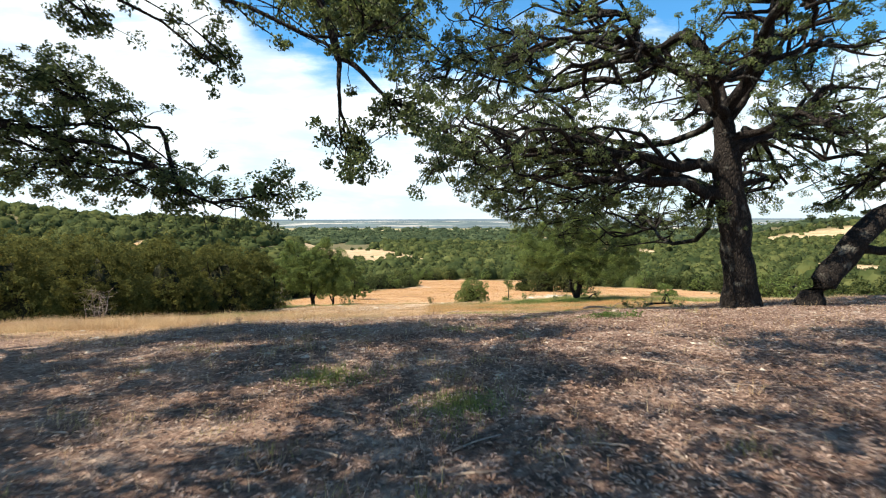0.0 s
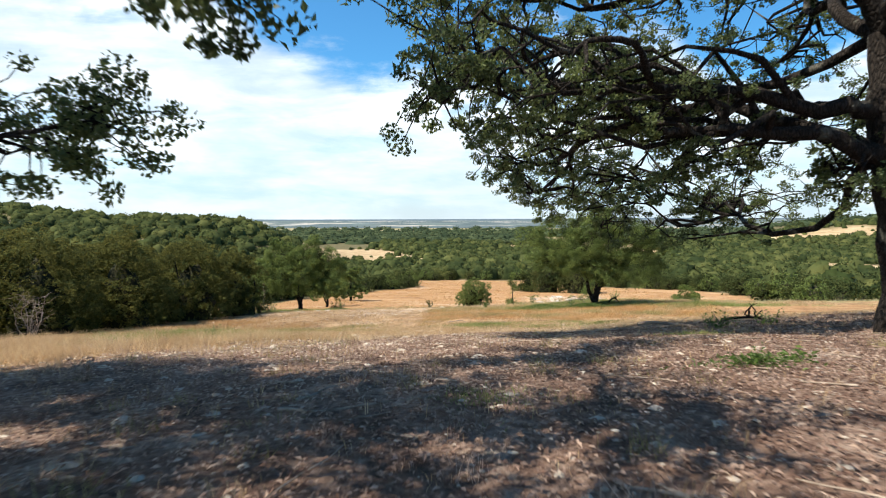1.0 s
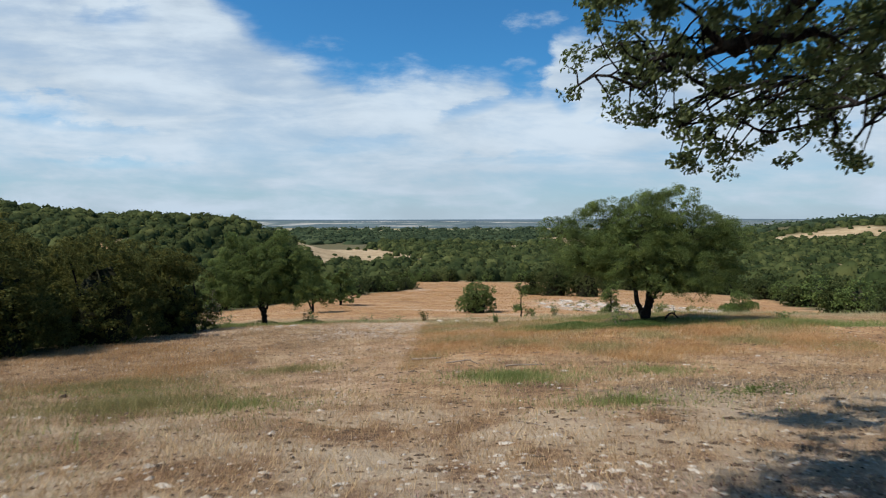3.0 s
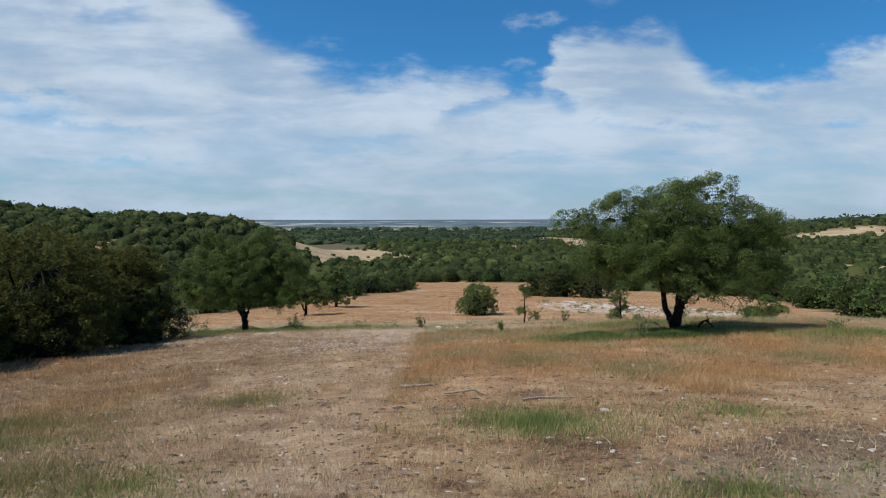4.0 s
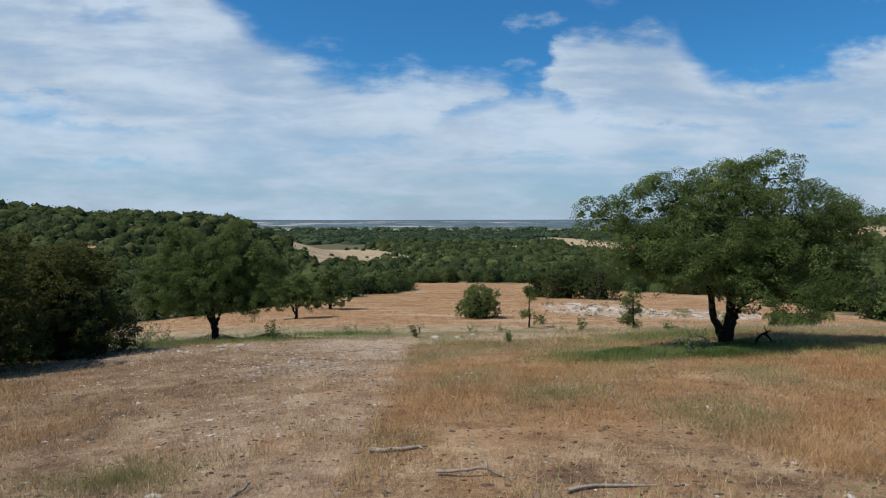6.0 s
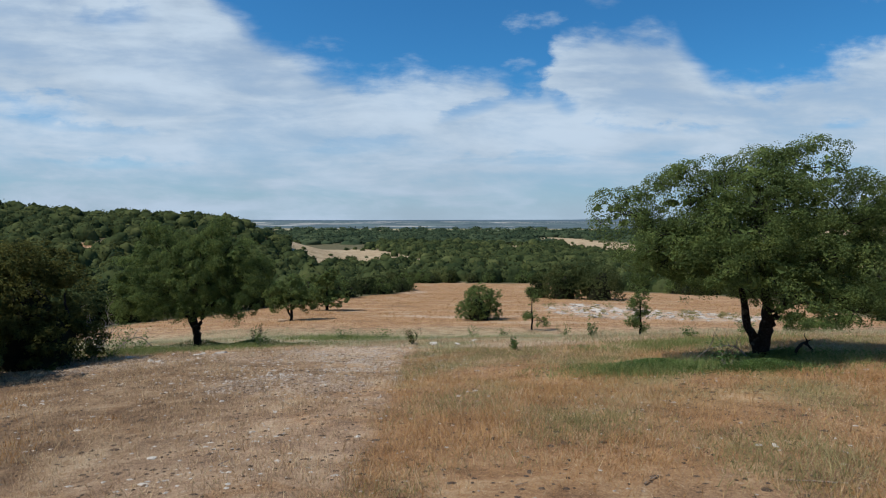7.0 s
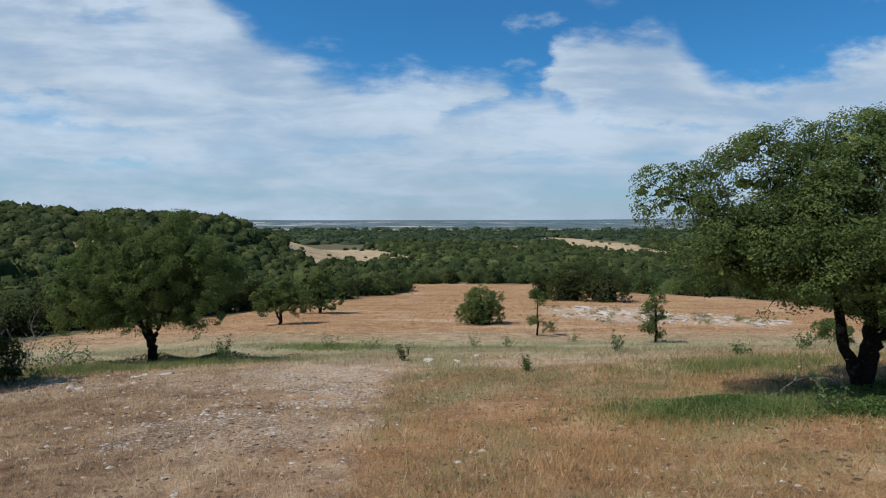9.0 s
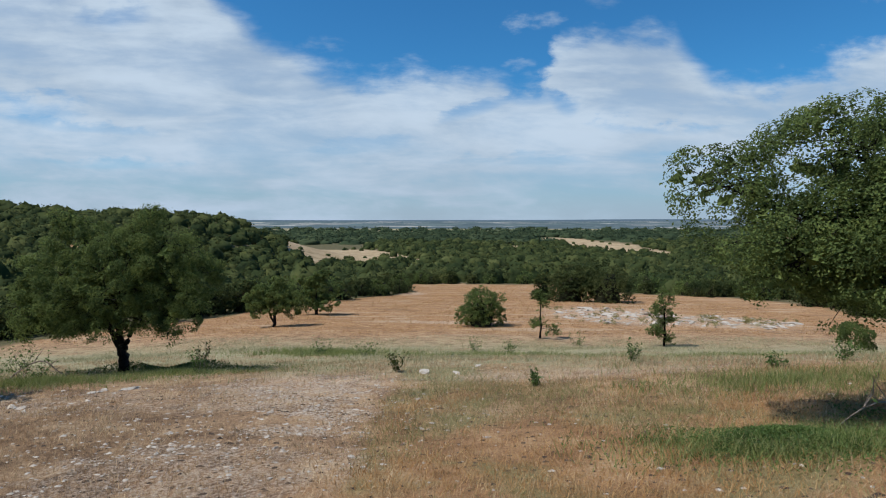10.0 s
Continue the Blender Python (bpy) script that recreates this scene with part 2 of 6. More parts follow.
def ground_material():
    m, k = material("field_soil")
    pos = k.add("ShaderNodeNewGeometry").outputs["Position"]
    sep = k.add("ShaderNodeSeparateXYZ", {0: pos})
    x, y = sep.outputs[0], sep.outputs[1]
    n1 = k.noise(pos, 0.35, 5, 0.6)
    n2 = k.noise(pos, 2.2, 8, 0.7)
    n3 = k.noise(pos, 14.0, 8, 0.75)
    n4 = k.noise(pos, 60.0, 4, 0.7)
    n5 = k.noise(pos, 0.9, 6, 0.65, 0.5)
    wob = k.math("MULTIPLY", k.math("SUBTRACT", n1, 0.5), 6.0)
    thatch = k.math("ADD", k.math("ADD", k.math("MULTIPLY", n5, 0.27), k.math("MULTIPLY", n4, 0.27)), k.math("ADD", k.math("MULTIPLY", n2, 0.20), k.math("MULTIPLY", n3, 0.26)))
    straw = k.ramp(thatch, [(0.41, (0.070, 0.042, 0.028)), (0.455, (0.180, 0.107, 0.062)), (0.495, (0.310, 0.190, 0.105)), (0.54, (0.430, 0.288, 0.160)), (0.61, (0.60, 0.46, 0.30))])
    rust = k.ramp(thatch, [(0.40, (0.130, 0.070, 0.036)), (0.46, (0.270, 0.145, 0.068)), (0.52, (0.375, 0.212, 0.100)), (0.60, (0.50, 0.330, 0.175))])
    sage = k.ramp(thatch, [(0.40, (0.17, 0.142, 0.078)), (0.48, (0.31, 0.262, 0.150)), (0.55, (0.42, 0.365, 0.230)), (0.62, (0.58, 0.52, 0.39))])
    green = k.ramp(n3, [(0.3, (0.10, 0.125, 0.045)), (0.6, (0.23, 0.24, 0.11)), (0.8, (0.36, 0.32, 0.18))])
    litter = k.ramp(k.math("ADD", k.math("MULTIPLY", n2, 0.4), k.math("MULTIPLY", n3, 0.6)),
                    [(0.34, (0.052, 0.031, 0.024)), (0.46, (0.155, 0.098, 0.076)), (0.58, (0.320, 0.228, 0.180)), (0.72, (0.54, 0.445, 0.370))])
    chalk = k.ramp(n4, [(0.3, (0.46, 0.375, 0.285)), (0.7, (0.72, 0.635, 0.52))])
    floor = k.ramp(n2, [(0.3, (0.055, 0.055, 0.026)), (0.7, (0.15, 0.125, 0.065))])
    col = straw
    # taller rust-coloured grass right of the mown strip and on the far field
    right = k.step(k.math("ADD", x, k.math("MULTIPLY", k.math("SUBTRACT", n3, 0.5), 0.5)), -0.95, -0.65)
    zone = k.math("MULTIPLY", right, k.math("MULTIPLY", k.step(k.math("ADD", y, wob), 26.5, 29.0), k.math("SUBTRACT", 1.0, k.step(k.math("ADD", y, wob), 37.0, 41.0))))
    col = k.mix(k.math("MULTIPLY", zone, 0.7), col, rust)
    long_way = k.add("ShaderNodeMapping", {"Vector": pos, "Scale": (0.22, 1.0, 1.0)})
    streak = k.noise(long_way, 0.33, 6, 0.65)
    afield = k.math("MULTIPLY", k.step(k.math("ADD", y, wob), 74.0, 84.0), k.math("ADD", 0.35, k.math("MULTIPLY", n1, 0.8)), clamp=True)
    col = k.mix(afield, col, rust)
    beyond = k.step(k.math("ADD", y, wob), 72.0, 82.0)
    col = k.mix(k.math("MULTIPLY", beyond, k.math("MULTIPLY", k.step(streak, 0.52, 0.64), 0.55)), col, k.mix(n3, (0.36, 0.245, 0.145), (0.54, 0.43, 0.30)))
    col = k.mix(k.math("MULTIPLY", beyond, k.math("MULTIPLY", k.math("SUBTRACT", 1.0, k.step(streak, 0.34, 0.46)), 0.5)), col, (0.165, 0.100, 0.058))
    band = k.math("MULTIPLY", k.step(k.math("ADD", y, wob), 43.0, 49.0), k.math("SUBTRACT", 1.0, k.step(k.math("ADD", y, wob), 66.0, 78.0)))
    col = k.mix(k.math("MULTIPLY", band, k.step(n1, 0.28, 0.50)), col, sage)
    col = k.mix(k.math("MULTIPLY", band, k.math("MULTIPLY", k.step(n5, 0.50, 0.64), 0.6)), col, green)
    # olive turf among the rust grass
    olive = k.noise(k.add("ShaderNodeMapping", {"Vector": pos, "Location": (2.0, 5.0, 0.0)}), 0.30, 5, 0.62, 0.3)
    reach = k.math("MULTIPLY", right, k.math("MULTIPLY", k.step(y, 31.0, 35.0), k.math("SUBTRACT", 1.0, k.step(y, 46.0, 52.0))))
    col = k.mix(k.math("MULTIPLY", reach, k.math("MULTIPLY", k.step(olive, 0.47, 0.60), 0.62)), col, green)
    # the mown strip is paler than the turf beside it
    strip = k.math("MULTIPLY", k.math("MULTIPLY", k.step(k.math("ADD", x, k.math("MULTIPLY", wob, 0.35)), -5.5, -3.6), k.math("SUBTRACT", 1.0, right)), k.math("MULTIPLY", k.step(y, 19.0, 23.0), k.math("SUBTRACT", 1.0, k.step(y, 44.0, 48.0))))
    col = k.mix(k.math("MULTIPLY", strip, k.math("SUBTRACT", 0.72, k.math("MULTIPLY", k.step(y, 31.0, 37.0), 0.5))), col, k.ramp(thatch, [(0.40, (0.170, 0.108, 0.070)), (0.47, (0.330, 0.215, 0.135)), (0.53, (0.470, 0.325, 0.205)), (0.60, (0.64, 0.49, 0.345))]))
    # patches of orange sward, straw and grey soil
    sward = k.math("MULTIPLY", k.step(y, 17.0, 20.0), k.math("SUBTRACT", 1.0, k.step(y, 44.0, 50.0)))
    tuft = k.noise(k.add("ShaderNodeMapping", {"Vector": pos, "Location": (7.0, 3.0, 0.0)}), 0.55, 6, 0.68, 0.4)
    col = k.mix(k.math("MULTIPLY", sward, k.math("MULTIPLY", k.step(tuft, 0.53, 0.62), 0.6)), col, rust)
    gaps = k.noise(k.add("ShaderNodeMapping", {"Vector": pos, "Location": (3.0, 9.0, 0.0)}), 1.3, 7, 0.72, 0.3)
    col = k.mix(k.math("MULTIPLY", sward, k.math("MULTIPLY", k.step(gaps, 0.57, 0.68), 0.38)), col, k.ramp(n4, [(0.35, (0.062, 0.050, 0.042)), (0.6, (0.165, 0.130, 0.102))]))
    # duller, olive turf towards the junipers
    dull = k.math("MULTIPLY", k.math("SUBTRACT", 1.0, k.step(k.math("ADD", x, wob), -6.5, -0.5)), k.math("MULTIPLY", k.step(y, 17.0, 21.0), k.math("SUBTRACT", 1.0, k.step(y, 38.0, 46.0))))
    col = k.mix(k.math("MULTIPLY", dull, 0.62), col, k.ramp(thatch, [(0.41, (0.066, 0.043, 0.027)), (0.50, (0.180, 0.114, 0.065)), (0.60, (0.35, 0.250, 0.152))]))
    # trodden bare soil
    d = k.math("ADD", gauss(k, x, y, 5.6, 21.4, 3.2, 1.9), k.math("MULTIPLY", k.math("SUBTRACT", n2, 0.5), 4.0))
    col = k.mix(k.math("MULTIPLY", k.math("SUBTRACT", 1.0, k.step(d, 0.5, 1.3)), 0.75), col, k.ramp(n3, [(0.35, (0.070, 0.054, 0.044)), (0.52, (0.150, 0.112, 0.084)), (0.68, (0.30, 0.240, 0.185))]))
    # bleached straw where the litter ends
    bleach = k.math("MULTIPLY", k.step(k.math("ADD", y, wob), 12.5, 15.0), k.math("SUBTRACT", 1.0, k.step(k.math("ADD", y, wob), 19.0, 23.0)))
    col = k.mix(k.math("MULTIPLY", bleach, k.step(n5, 0.36, 0.58)), col, k.ramp(thatch, [(0.38, (0.20, 0.150, 0.105)), (0.52, (0.42, 0.325, 0.225)), (0.66, (0.60, 0.50, 0.38))]))
    # leaf litter below the oaks
    slant = k.math("ADD", k.math("MULTIPLY", k.math("MINIMUM", k.math("MAXIMUM", x, -6.0), 0.0), 1.0), k.math("MULTIPLY", k.math("MINIMUM", k.math("MAXIMUM", x, 0.0), 4.0), 0.25))
    near = k.math("SUBTRACT", 1.0, k.step(k.math("SUBTRACT", k.math("ADD", y, k.math("MULTIPLY", wob, 0.5)), slant), 15.2, 17.8))
    humus = k.noise(k.add("ShaderNodeMapping", {"Vector": pos, "Location": (4.0, 1.0, 0.0)}), 1.5, 6, 0.68, 0.4)
    litter = k.mix(k.math("MULTIPLY", k.math("SUBTRACT", 1.0, k.step(humus, 0.38, 0.50)), 0.6), litter, k.ramp(n3, [(0.35, (0.035, 0.024, 0.019)), (0.65, (0.115, 0.078, 0.062))]))
    litter = k.mix(k.math("MULTIPLY", k.step(humus, 0.54, 0.66), 0.45), litter, k.ramp(n3, [(0.35, (0.30, 0.235, 0.19)), (0.65, (0.60, 0.52, 0.44))]))
    col = k.mix(k.math("MULTIPLY", near, k.math("SUBTRACT", 1.0, k.math("MULTIPLY", k.step(y, 12.5, 15.0), 0.3))), col, litter)
    # chalky bare places
    for cx, cy, rx, ry, amount in ((-5.0, 41.6, 4.0, 2.2, 0.35), (-3.2, 43.4, 2.6, 2.2, 0.6), (-2.8, 40.6, 1.6, 1.2, 0.5), (-1.6, 39.4, 1.0, 0.7, 0.8), (-2.4, 38.3, 1.2, 0.5, 0.7), (-3.0, 36.0, 2.6, 1.6, 0.45), (4.5, 44.0, 4.0, 1.2, 0.45), (22.0, 100.0, 9.0, 16.0, 0.55), (31.0, 91.0, 8.0, 10.5, 0.5),
                                   (-11.0, 40.5, 3.5, 2.0, 0.5), (3.0, 90.0, 8.0, 2.0, 0.7), (-7.0, 160.0, 4.0, 8.0, 0.8), (7.8, 26.0, 1.6, 1.2, 0.25), (2.0, 15.5, 3.5, 1.6, 0.4)):
        d = k.math("ADD", gauss(k, x, y, cx, cy, rx, ry), k.math("MULTIPLY", k.math("SUBTRACT", n2, 0.5), 5.0))
        spot = k.math("MULTIPLY", k.math("SUBTRACT", 1.0, k.step(d, 0.35, 1.1)), k.math("MULTIPLY", k.step(n3, 0.43, 0.59), amount))
        col = k.mix(spot, col, chalk)
    specks = k.math("MULTIPLY", k.math("MULTIPLY", k.step(k.noise(pos, 11.0, 4, 0.6), 0.60, 0.68), k.step(n5, 0.48, 0.62)), k.math("SUBTRACT", 1.0, k.step(y, 40.0, 60.0)))
    col = k.mix(k.math("MULTIPLY", specks, 0.4), col, chalk)
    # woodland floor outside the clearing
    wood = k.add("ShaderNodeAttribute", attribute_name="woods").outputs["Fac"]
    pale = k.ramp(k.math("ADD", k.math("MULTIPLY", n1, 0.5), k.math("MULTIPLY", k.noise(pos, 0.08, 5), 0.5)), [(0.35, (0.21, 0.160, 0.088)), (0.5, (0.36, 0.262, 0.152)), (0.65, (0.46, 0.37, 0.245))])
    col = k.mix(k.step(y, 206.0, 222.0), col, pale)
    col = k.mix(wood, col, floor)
    open_land = k.ramp(k.noise(pos, 0.012, 5, 0.6), [(0.35, (0.085, 0.10, 0.05)), (0.5, (0.16, 0.16, 0.085)), (0.62, (0.40, 0.31, 0.19))])
    col = k.mix(k.step(y, 700.0, 1100.0), col, open_land)
    finish(k, col, 0.95, k.math("ADD", k.math("MULTIPLY", n3, 0.6), k.math("MULTIPLY", n4, 0.5)), 0.9, 0.06, spec=0.1)
    return m


def hazed_plain_material():
    m, k = material("hazed_plain")
    pos = k.add("ShaderNodeNewGeometry").outputs["Position"]
    stretched = k.add("ShaderNodeMapping", {"Vector": pos, "Scale": (1.0, 0.42, 1.0)})
    cells = k.add("ShaderNodeTexVoronoi", {"Vector": stretched, "Scale": 0.0065, "Randomness": 0.9}).outputs["Color"]
    pick = k.add("ShaderNodeSeparateColor", {0: cells}).outputs[0]
    woods = k.noise(stretched, 0.006, 6, 0.65)
    # haze of distance is mixed into the field and wood colours
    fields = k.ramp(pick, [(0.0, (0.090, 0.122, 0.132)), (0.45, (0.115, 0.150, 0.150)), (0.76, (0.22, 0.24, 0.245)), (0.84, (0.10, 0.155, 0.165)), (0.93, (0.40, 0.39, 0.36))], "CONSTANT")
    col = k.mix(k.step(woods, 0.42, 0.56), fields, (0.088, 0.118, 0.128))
    strips = k.noise(k.add("ShaderNodeMapping", {"Vector": pos, "Scale": (0.0030, 0.0016, 1.0)}), 1.0, 5, 0.62)
    col = k.mix(k.math("MULTIPLY", k.step(strips, 0.57, 0.61), 0.7), col, (0.42, 0.39, 0.34))
    hedges = k.noise(k.add("ShaderNodeMapping", {"Vector": pos, "Scale": (0.0052, 0.0046, 1.0)}), 1.0, 5, 0.65)
    col = k.mix(k.math("MULTIPLY", k.step(hedges, 0.60, 0.66), 0.5), col, (0.30, 0.31, 0.29))
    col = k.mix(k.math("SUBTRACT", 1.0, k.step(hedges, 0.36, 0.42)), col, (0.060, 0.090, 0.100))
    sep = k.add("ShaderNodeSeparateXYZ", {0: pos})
    # haze colour over the land next to the horizon
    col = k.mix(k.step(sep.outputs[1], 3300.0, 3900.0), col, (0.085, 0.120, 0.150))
    finish(k, col, 1.0, spec=0.0)
    return m


SOIL = ground_material()
HAZED_PLAIN = hazed_plain_material()


# ---- mesh helpers ----
def mesh_of(name, verts, faces, mat, smooth=False):
    """A mesh from arrays of points and of faces that all have the same number of corners."""
    verts, faces = np.asarray(verts, np.float32), np.asarray(faces, np.int32)
    me = bpy.data.meshes.new(name)
    me.vertices.add(len(verts))
    me.vertices.foreach_set("co", verts.ravel())
    n, c = faces.shape
    me.loops.add(n * c)
    me.loops.foreach_set("vertex_index", faces.ravel())
    me.polygons.add(n)
    me.polygons.foreach_set("loop_start", np.arange(0, n * c, c, dtype=np.int32))
    me.polygons.foreach_set("use_smooth", np.full(n, smooth))
    me.update(calc_edges=True)
    me.materials.append(mat)
    return me


def part(name, me, parent, label=""):
    ob = new(name, me)
    ob.parent = parent
    return tagged(ob, label)


def thing(name, place, label, category, group="", turn=0.0):
    ob = new(name)
    ob.empty_display_size = 0.3
    ob.matrix_basis = pose(*place, 0, 0, turn)
    return tagged(ob, label, category, group)


def smooth01(v, lo, hi):
    q = np.clip((np.asarray(v, float) - lo) / (hi - lo), 0, 1)
    return q * q * (3 - 2 * q)


# ---- the lie of the land ----
PROFILE = ((-60, 0.2), (-10, 0.5), (0, 0.45), (7, 0.30), (11, -0.05), (15, -0.66), (20, -1.55), (25, -2.5), (30, -3.15), (35, -3.68), (42, -4.5), (46, -5.05),
           (55, -7.0), (70, -9.9), (85, -11.1), (100, -12.6), (123, -14.4), (156, -17.6), (220, -22.0), (400, -25.0), (1000, -26.0))
_y = np.arange(-80.0, 1000.0, 0.5)
_z = np.interp(_y, [p[0] for p in PROFILE], [p[1] for p in PROFILE])
_kernel = np.hanning(13)
_z = np.convolve(np.pad(_z, 6, mode="edge"), _kernel / _kernel.sum(), "valid")


def land(x, y):
    """The ground's height."""
    x, y = np.asarray(x, float), np.asarray(y, float)
    z = np.interp(y, _y, _z)
    side = np.clip(x, -14, 12)
    z = z + 0.034 * side * (1 - smooth01(y, 44, 62))
    z = z - 0.06 * np.clip(-14 - x, 0, 60) * (1 - smooth01(y, 50, 120))
    ridge = 21.5 * smooth01(-x, 38, 112) * np.exp(-((y - 285) / 105.0) ** 2) + 6 * smooth01(-x, 150, 230) * np.exp(-((y - 285) / 105.0) ** 2)
    hill = 23 * np.exp(-((x - 430) / 130.0) ** 2 - ((y - 580) / 150.0) ** 2)
    lumps = 0.10 * np.sin(x * 0.31 + 1.0) * np.sin(y * 0.27) + 0.035 * np.sin(x * 1.3 + y * 0.6) * np.sin(y * 1.1 - x * 0.4)
    return z + ridge + hill + lumps * (1 - smooth01(np.abs(x), 40, 80))


CLEARING = ((-17, -60), (-17, 25), (-13, 43), (-20, 50), (-38, 60), (-36, 80), (-27, 100), (-19, 130), (-9, 156), (-10, 206), (1, 209), (36, 206),
            (32, 172), (47, 160), (60, 140), (57, 112), (47, 80), (40, 45), (33, 25), (30, -60))
BARE = ((-56, 382, 27, 98), (-30, 345, 22, 58), (140, 560, 34, 190), (345, 510, 55, 28), (195, 272, 26, 48), (178, 240, 18, 30), (-66, 165, 10, 14), (-108, 210, 9, 18), (-88, 330, 10, 40), (70, 520, 18, 40))


def litter_edge(x):
    """How far the leaf litter's edge lies out, from side to side."""
    return 1.0 * np.clip(x, -6, 0) + 0.25 * np.clip(x, 0, 4)


def in_clearing(x, y):
    inside = np.zeros(np.shape(x), bool)
    for (x0, y0), (x1, y1) in zip(CLEARING, CLEARING[1:] + CLEARING[:1]):
        if y0 != y1:
            inside ^= ((y0 > y) != (y1 > y)) & (x < (x1 - x0) * (y - y0) / (y1 - y0) + x0)
    return inside


def in_bare(x, y, grow=1.0):
    hit = np.zeros(np.shape(x), bool)
    for cx, cy, rx, ry in BARE:
        wave = 1 + 0.25 * np.sin(np.arctan2(y - cy, x - cx) * 3 + cx)
        hit |= ((x - cx) / rx) ** 2 + ((y - cy) / ry) ** 2 < wave * grow
    return hit


def spaced(fine, step, reach, growth):
    out, s = [0.0], step
    while out[-1] < reach:
        if out[-1] > fine:
            s *= growth
        out.append(out[-1] + s)
    return np.array(out)


def sheet(name, xs, ys, height, mat):
    gx, gy = np.meshgrid(xs, ys)
    verts = np.stack([gx, gy, height(gx, gy)], -1).reshape(-1, 3)
    nx, ny = len(xs), len(ys)
    i = (np.arange(ny - 1)[:, None] * nx + np.arange(nx - 1)[None]).ravel()
    return mesh_of(name, verts, np.stack([i, i + 1, i + 1 + nx, i + nx], -1), mat, True)


def build_ground():
    half = spaced(14, 0.5, 1700, 1.06)
    xs = np.concatenate([-half[:0:-1], half])
    back = -spaced(5, 0.5, 60, 1.2)[:0:-1]
    ys = np.concatenate([back, spaced(50, 0.4, 1300, 1.04)])
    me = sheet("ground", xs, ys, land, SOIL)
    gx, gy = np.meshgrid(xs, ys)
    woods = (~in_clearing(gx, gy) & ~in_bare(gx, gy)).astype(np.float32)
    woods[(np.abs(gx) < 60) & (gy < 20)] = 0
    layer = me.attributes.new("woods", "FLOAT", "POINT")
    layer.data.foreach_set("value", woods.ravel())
    ob = new("ground", me)
    tagged(ob, "dry sloping pasture with leaf litter and limestone chips", "ground", kind="structure")
    # the plain beyond, down to the horizon, its haze painted on
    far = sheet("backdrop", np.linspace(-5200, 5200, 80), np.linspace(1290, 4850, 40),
                lambda x, y: -27.0 + 6.0 * smooth01(y, 3300, 3900) * (0.6 + 0.4 * np.sin(x / 700.0)) + 9.0 * smooth01(x, 700, 1900) * smooth01(y, 3000, 4000), HAZED_PLAIN)
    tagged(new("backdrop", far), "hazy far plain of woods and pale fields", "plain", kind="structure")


build_ground()


# ---- tubes and leaves ----
class Heap:
    """Collects points and faces."""

    def __init__(self):
        self.v, self.f, self.n = [], [], 0

    def put(self, v, f):
        self.v.append(v)
        self.f.append(np.asarray(f) + self.n)
        self.n += len(v)

    def mesh(self, name, mat, smooth=False):
        return mesh_of(name, np.concatenate(self.v), np.concatenate(self.f), mat, smooth)


def tube(heap, pts, radii, sides, rough=0.0, rng=None):
    """A tapering tube of quads along a line."""
    pts, radii = np.asarray(pts, float), np.asarray(radii, float)
    way = np.gradient(pts, axis=0)
    way /= np.linalg.norm(way, axis=1)[:, None] + 1e-9
    ref = np.where(np.abs(way[:, 2:3]) > 0.9, [[1.0, 0, 0]], [[0, 0, 1.0]])
    a = np.cross(way, ref)
    a /= np.linalg.norm(a, axis=1)[:, None] + 1e-9
    b = np.cross(way, a)
    ang = np.linspace(0, 2 * np.pi, sides, endpoint=False)
    r = radii[:, None] * np.ones(sides)
    if rough:
        r = r * (1 + rough * rng.standard_normal(r.shape))
    ring = pts[:, None] + r[..., None] * (np.cos(ang)[None, :, None] * a[:, None] + np.sin(ang)[None, :, None] * b[:, None])
    n = len(pts)
    i, j = np.meshgrid(np.arange(n - 1), np.arange(sides), indexing="ij")
    j2 = (j + 1) % sides
    heap.put(ring.reshape(-1, 3), np.stack([i * sides + j, i * sides + j2, (i + 1) * sides + j2, (i + 1) * sides + j], -1).reshape(-1, 4))


def bend(p0, p1, n, wiggle, rng, sag=0.0, rise=0.0):
    """A crooked line from p0 to p1."""
    p0, p1 = np.asarray(p0, float), np.asarray(p1, float)
    q = np.linspace(0, 1, n)[:, None]
    length = np.linalg.norm(p1 - p0)
    line = p0 + (p1 - p0) * q
    for k_ in range(1, 6):
        line = line + np.sin(np.pi * k_ * q) * rng.standard_normal(3) * wiggle * length * 0.30 / k_ ** 1.15
    line[:, 2] += (rise - sag) * length * (4 * q * (1 - q))[:, 0]
    return line


def leaves(centres, outward, size, rng, width=0.5, lift=0.3, scatter=0.7):
    """Rhombic leaves at the centres, turned mostly along outward."""
    n = len(centres)
    normal = outward + rng.standard_normal((n, 3)) * scatter
    normal[:, 2] += lift
    normal /= np.linalg.norm(normal, axis=1)[:, None] + 1e-9
    along = np.cross(normal, rng.standard_normal((n, 3)))
    along /= np.linalg.norm(along, axis=1)[:, None] + 1e-9
    across = np.cross(normal, along)
    s = size * rng.uniform(0.65, 1.35, (n, 1))
    tip, side = along * s * 0.5, across * s * 0.5 * width
    droop = normal * s * 0.12
    v = np.stack([centres - tip - droop, centres + side + droop * 0.6, centres + tip - droop, centres - side + droop * 0.6], 1)
    return v.reshape(-1, 3), np.arange(4 * n).reshape(-1, 4)


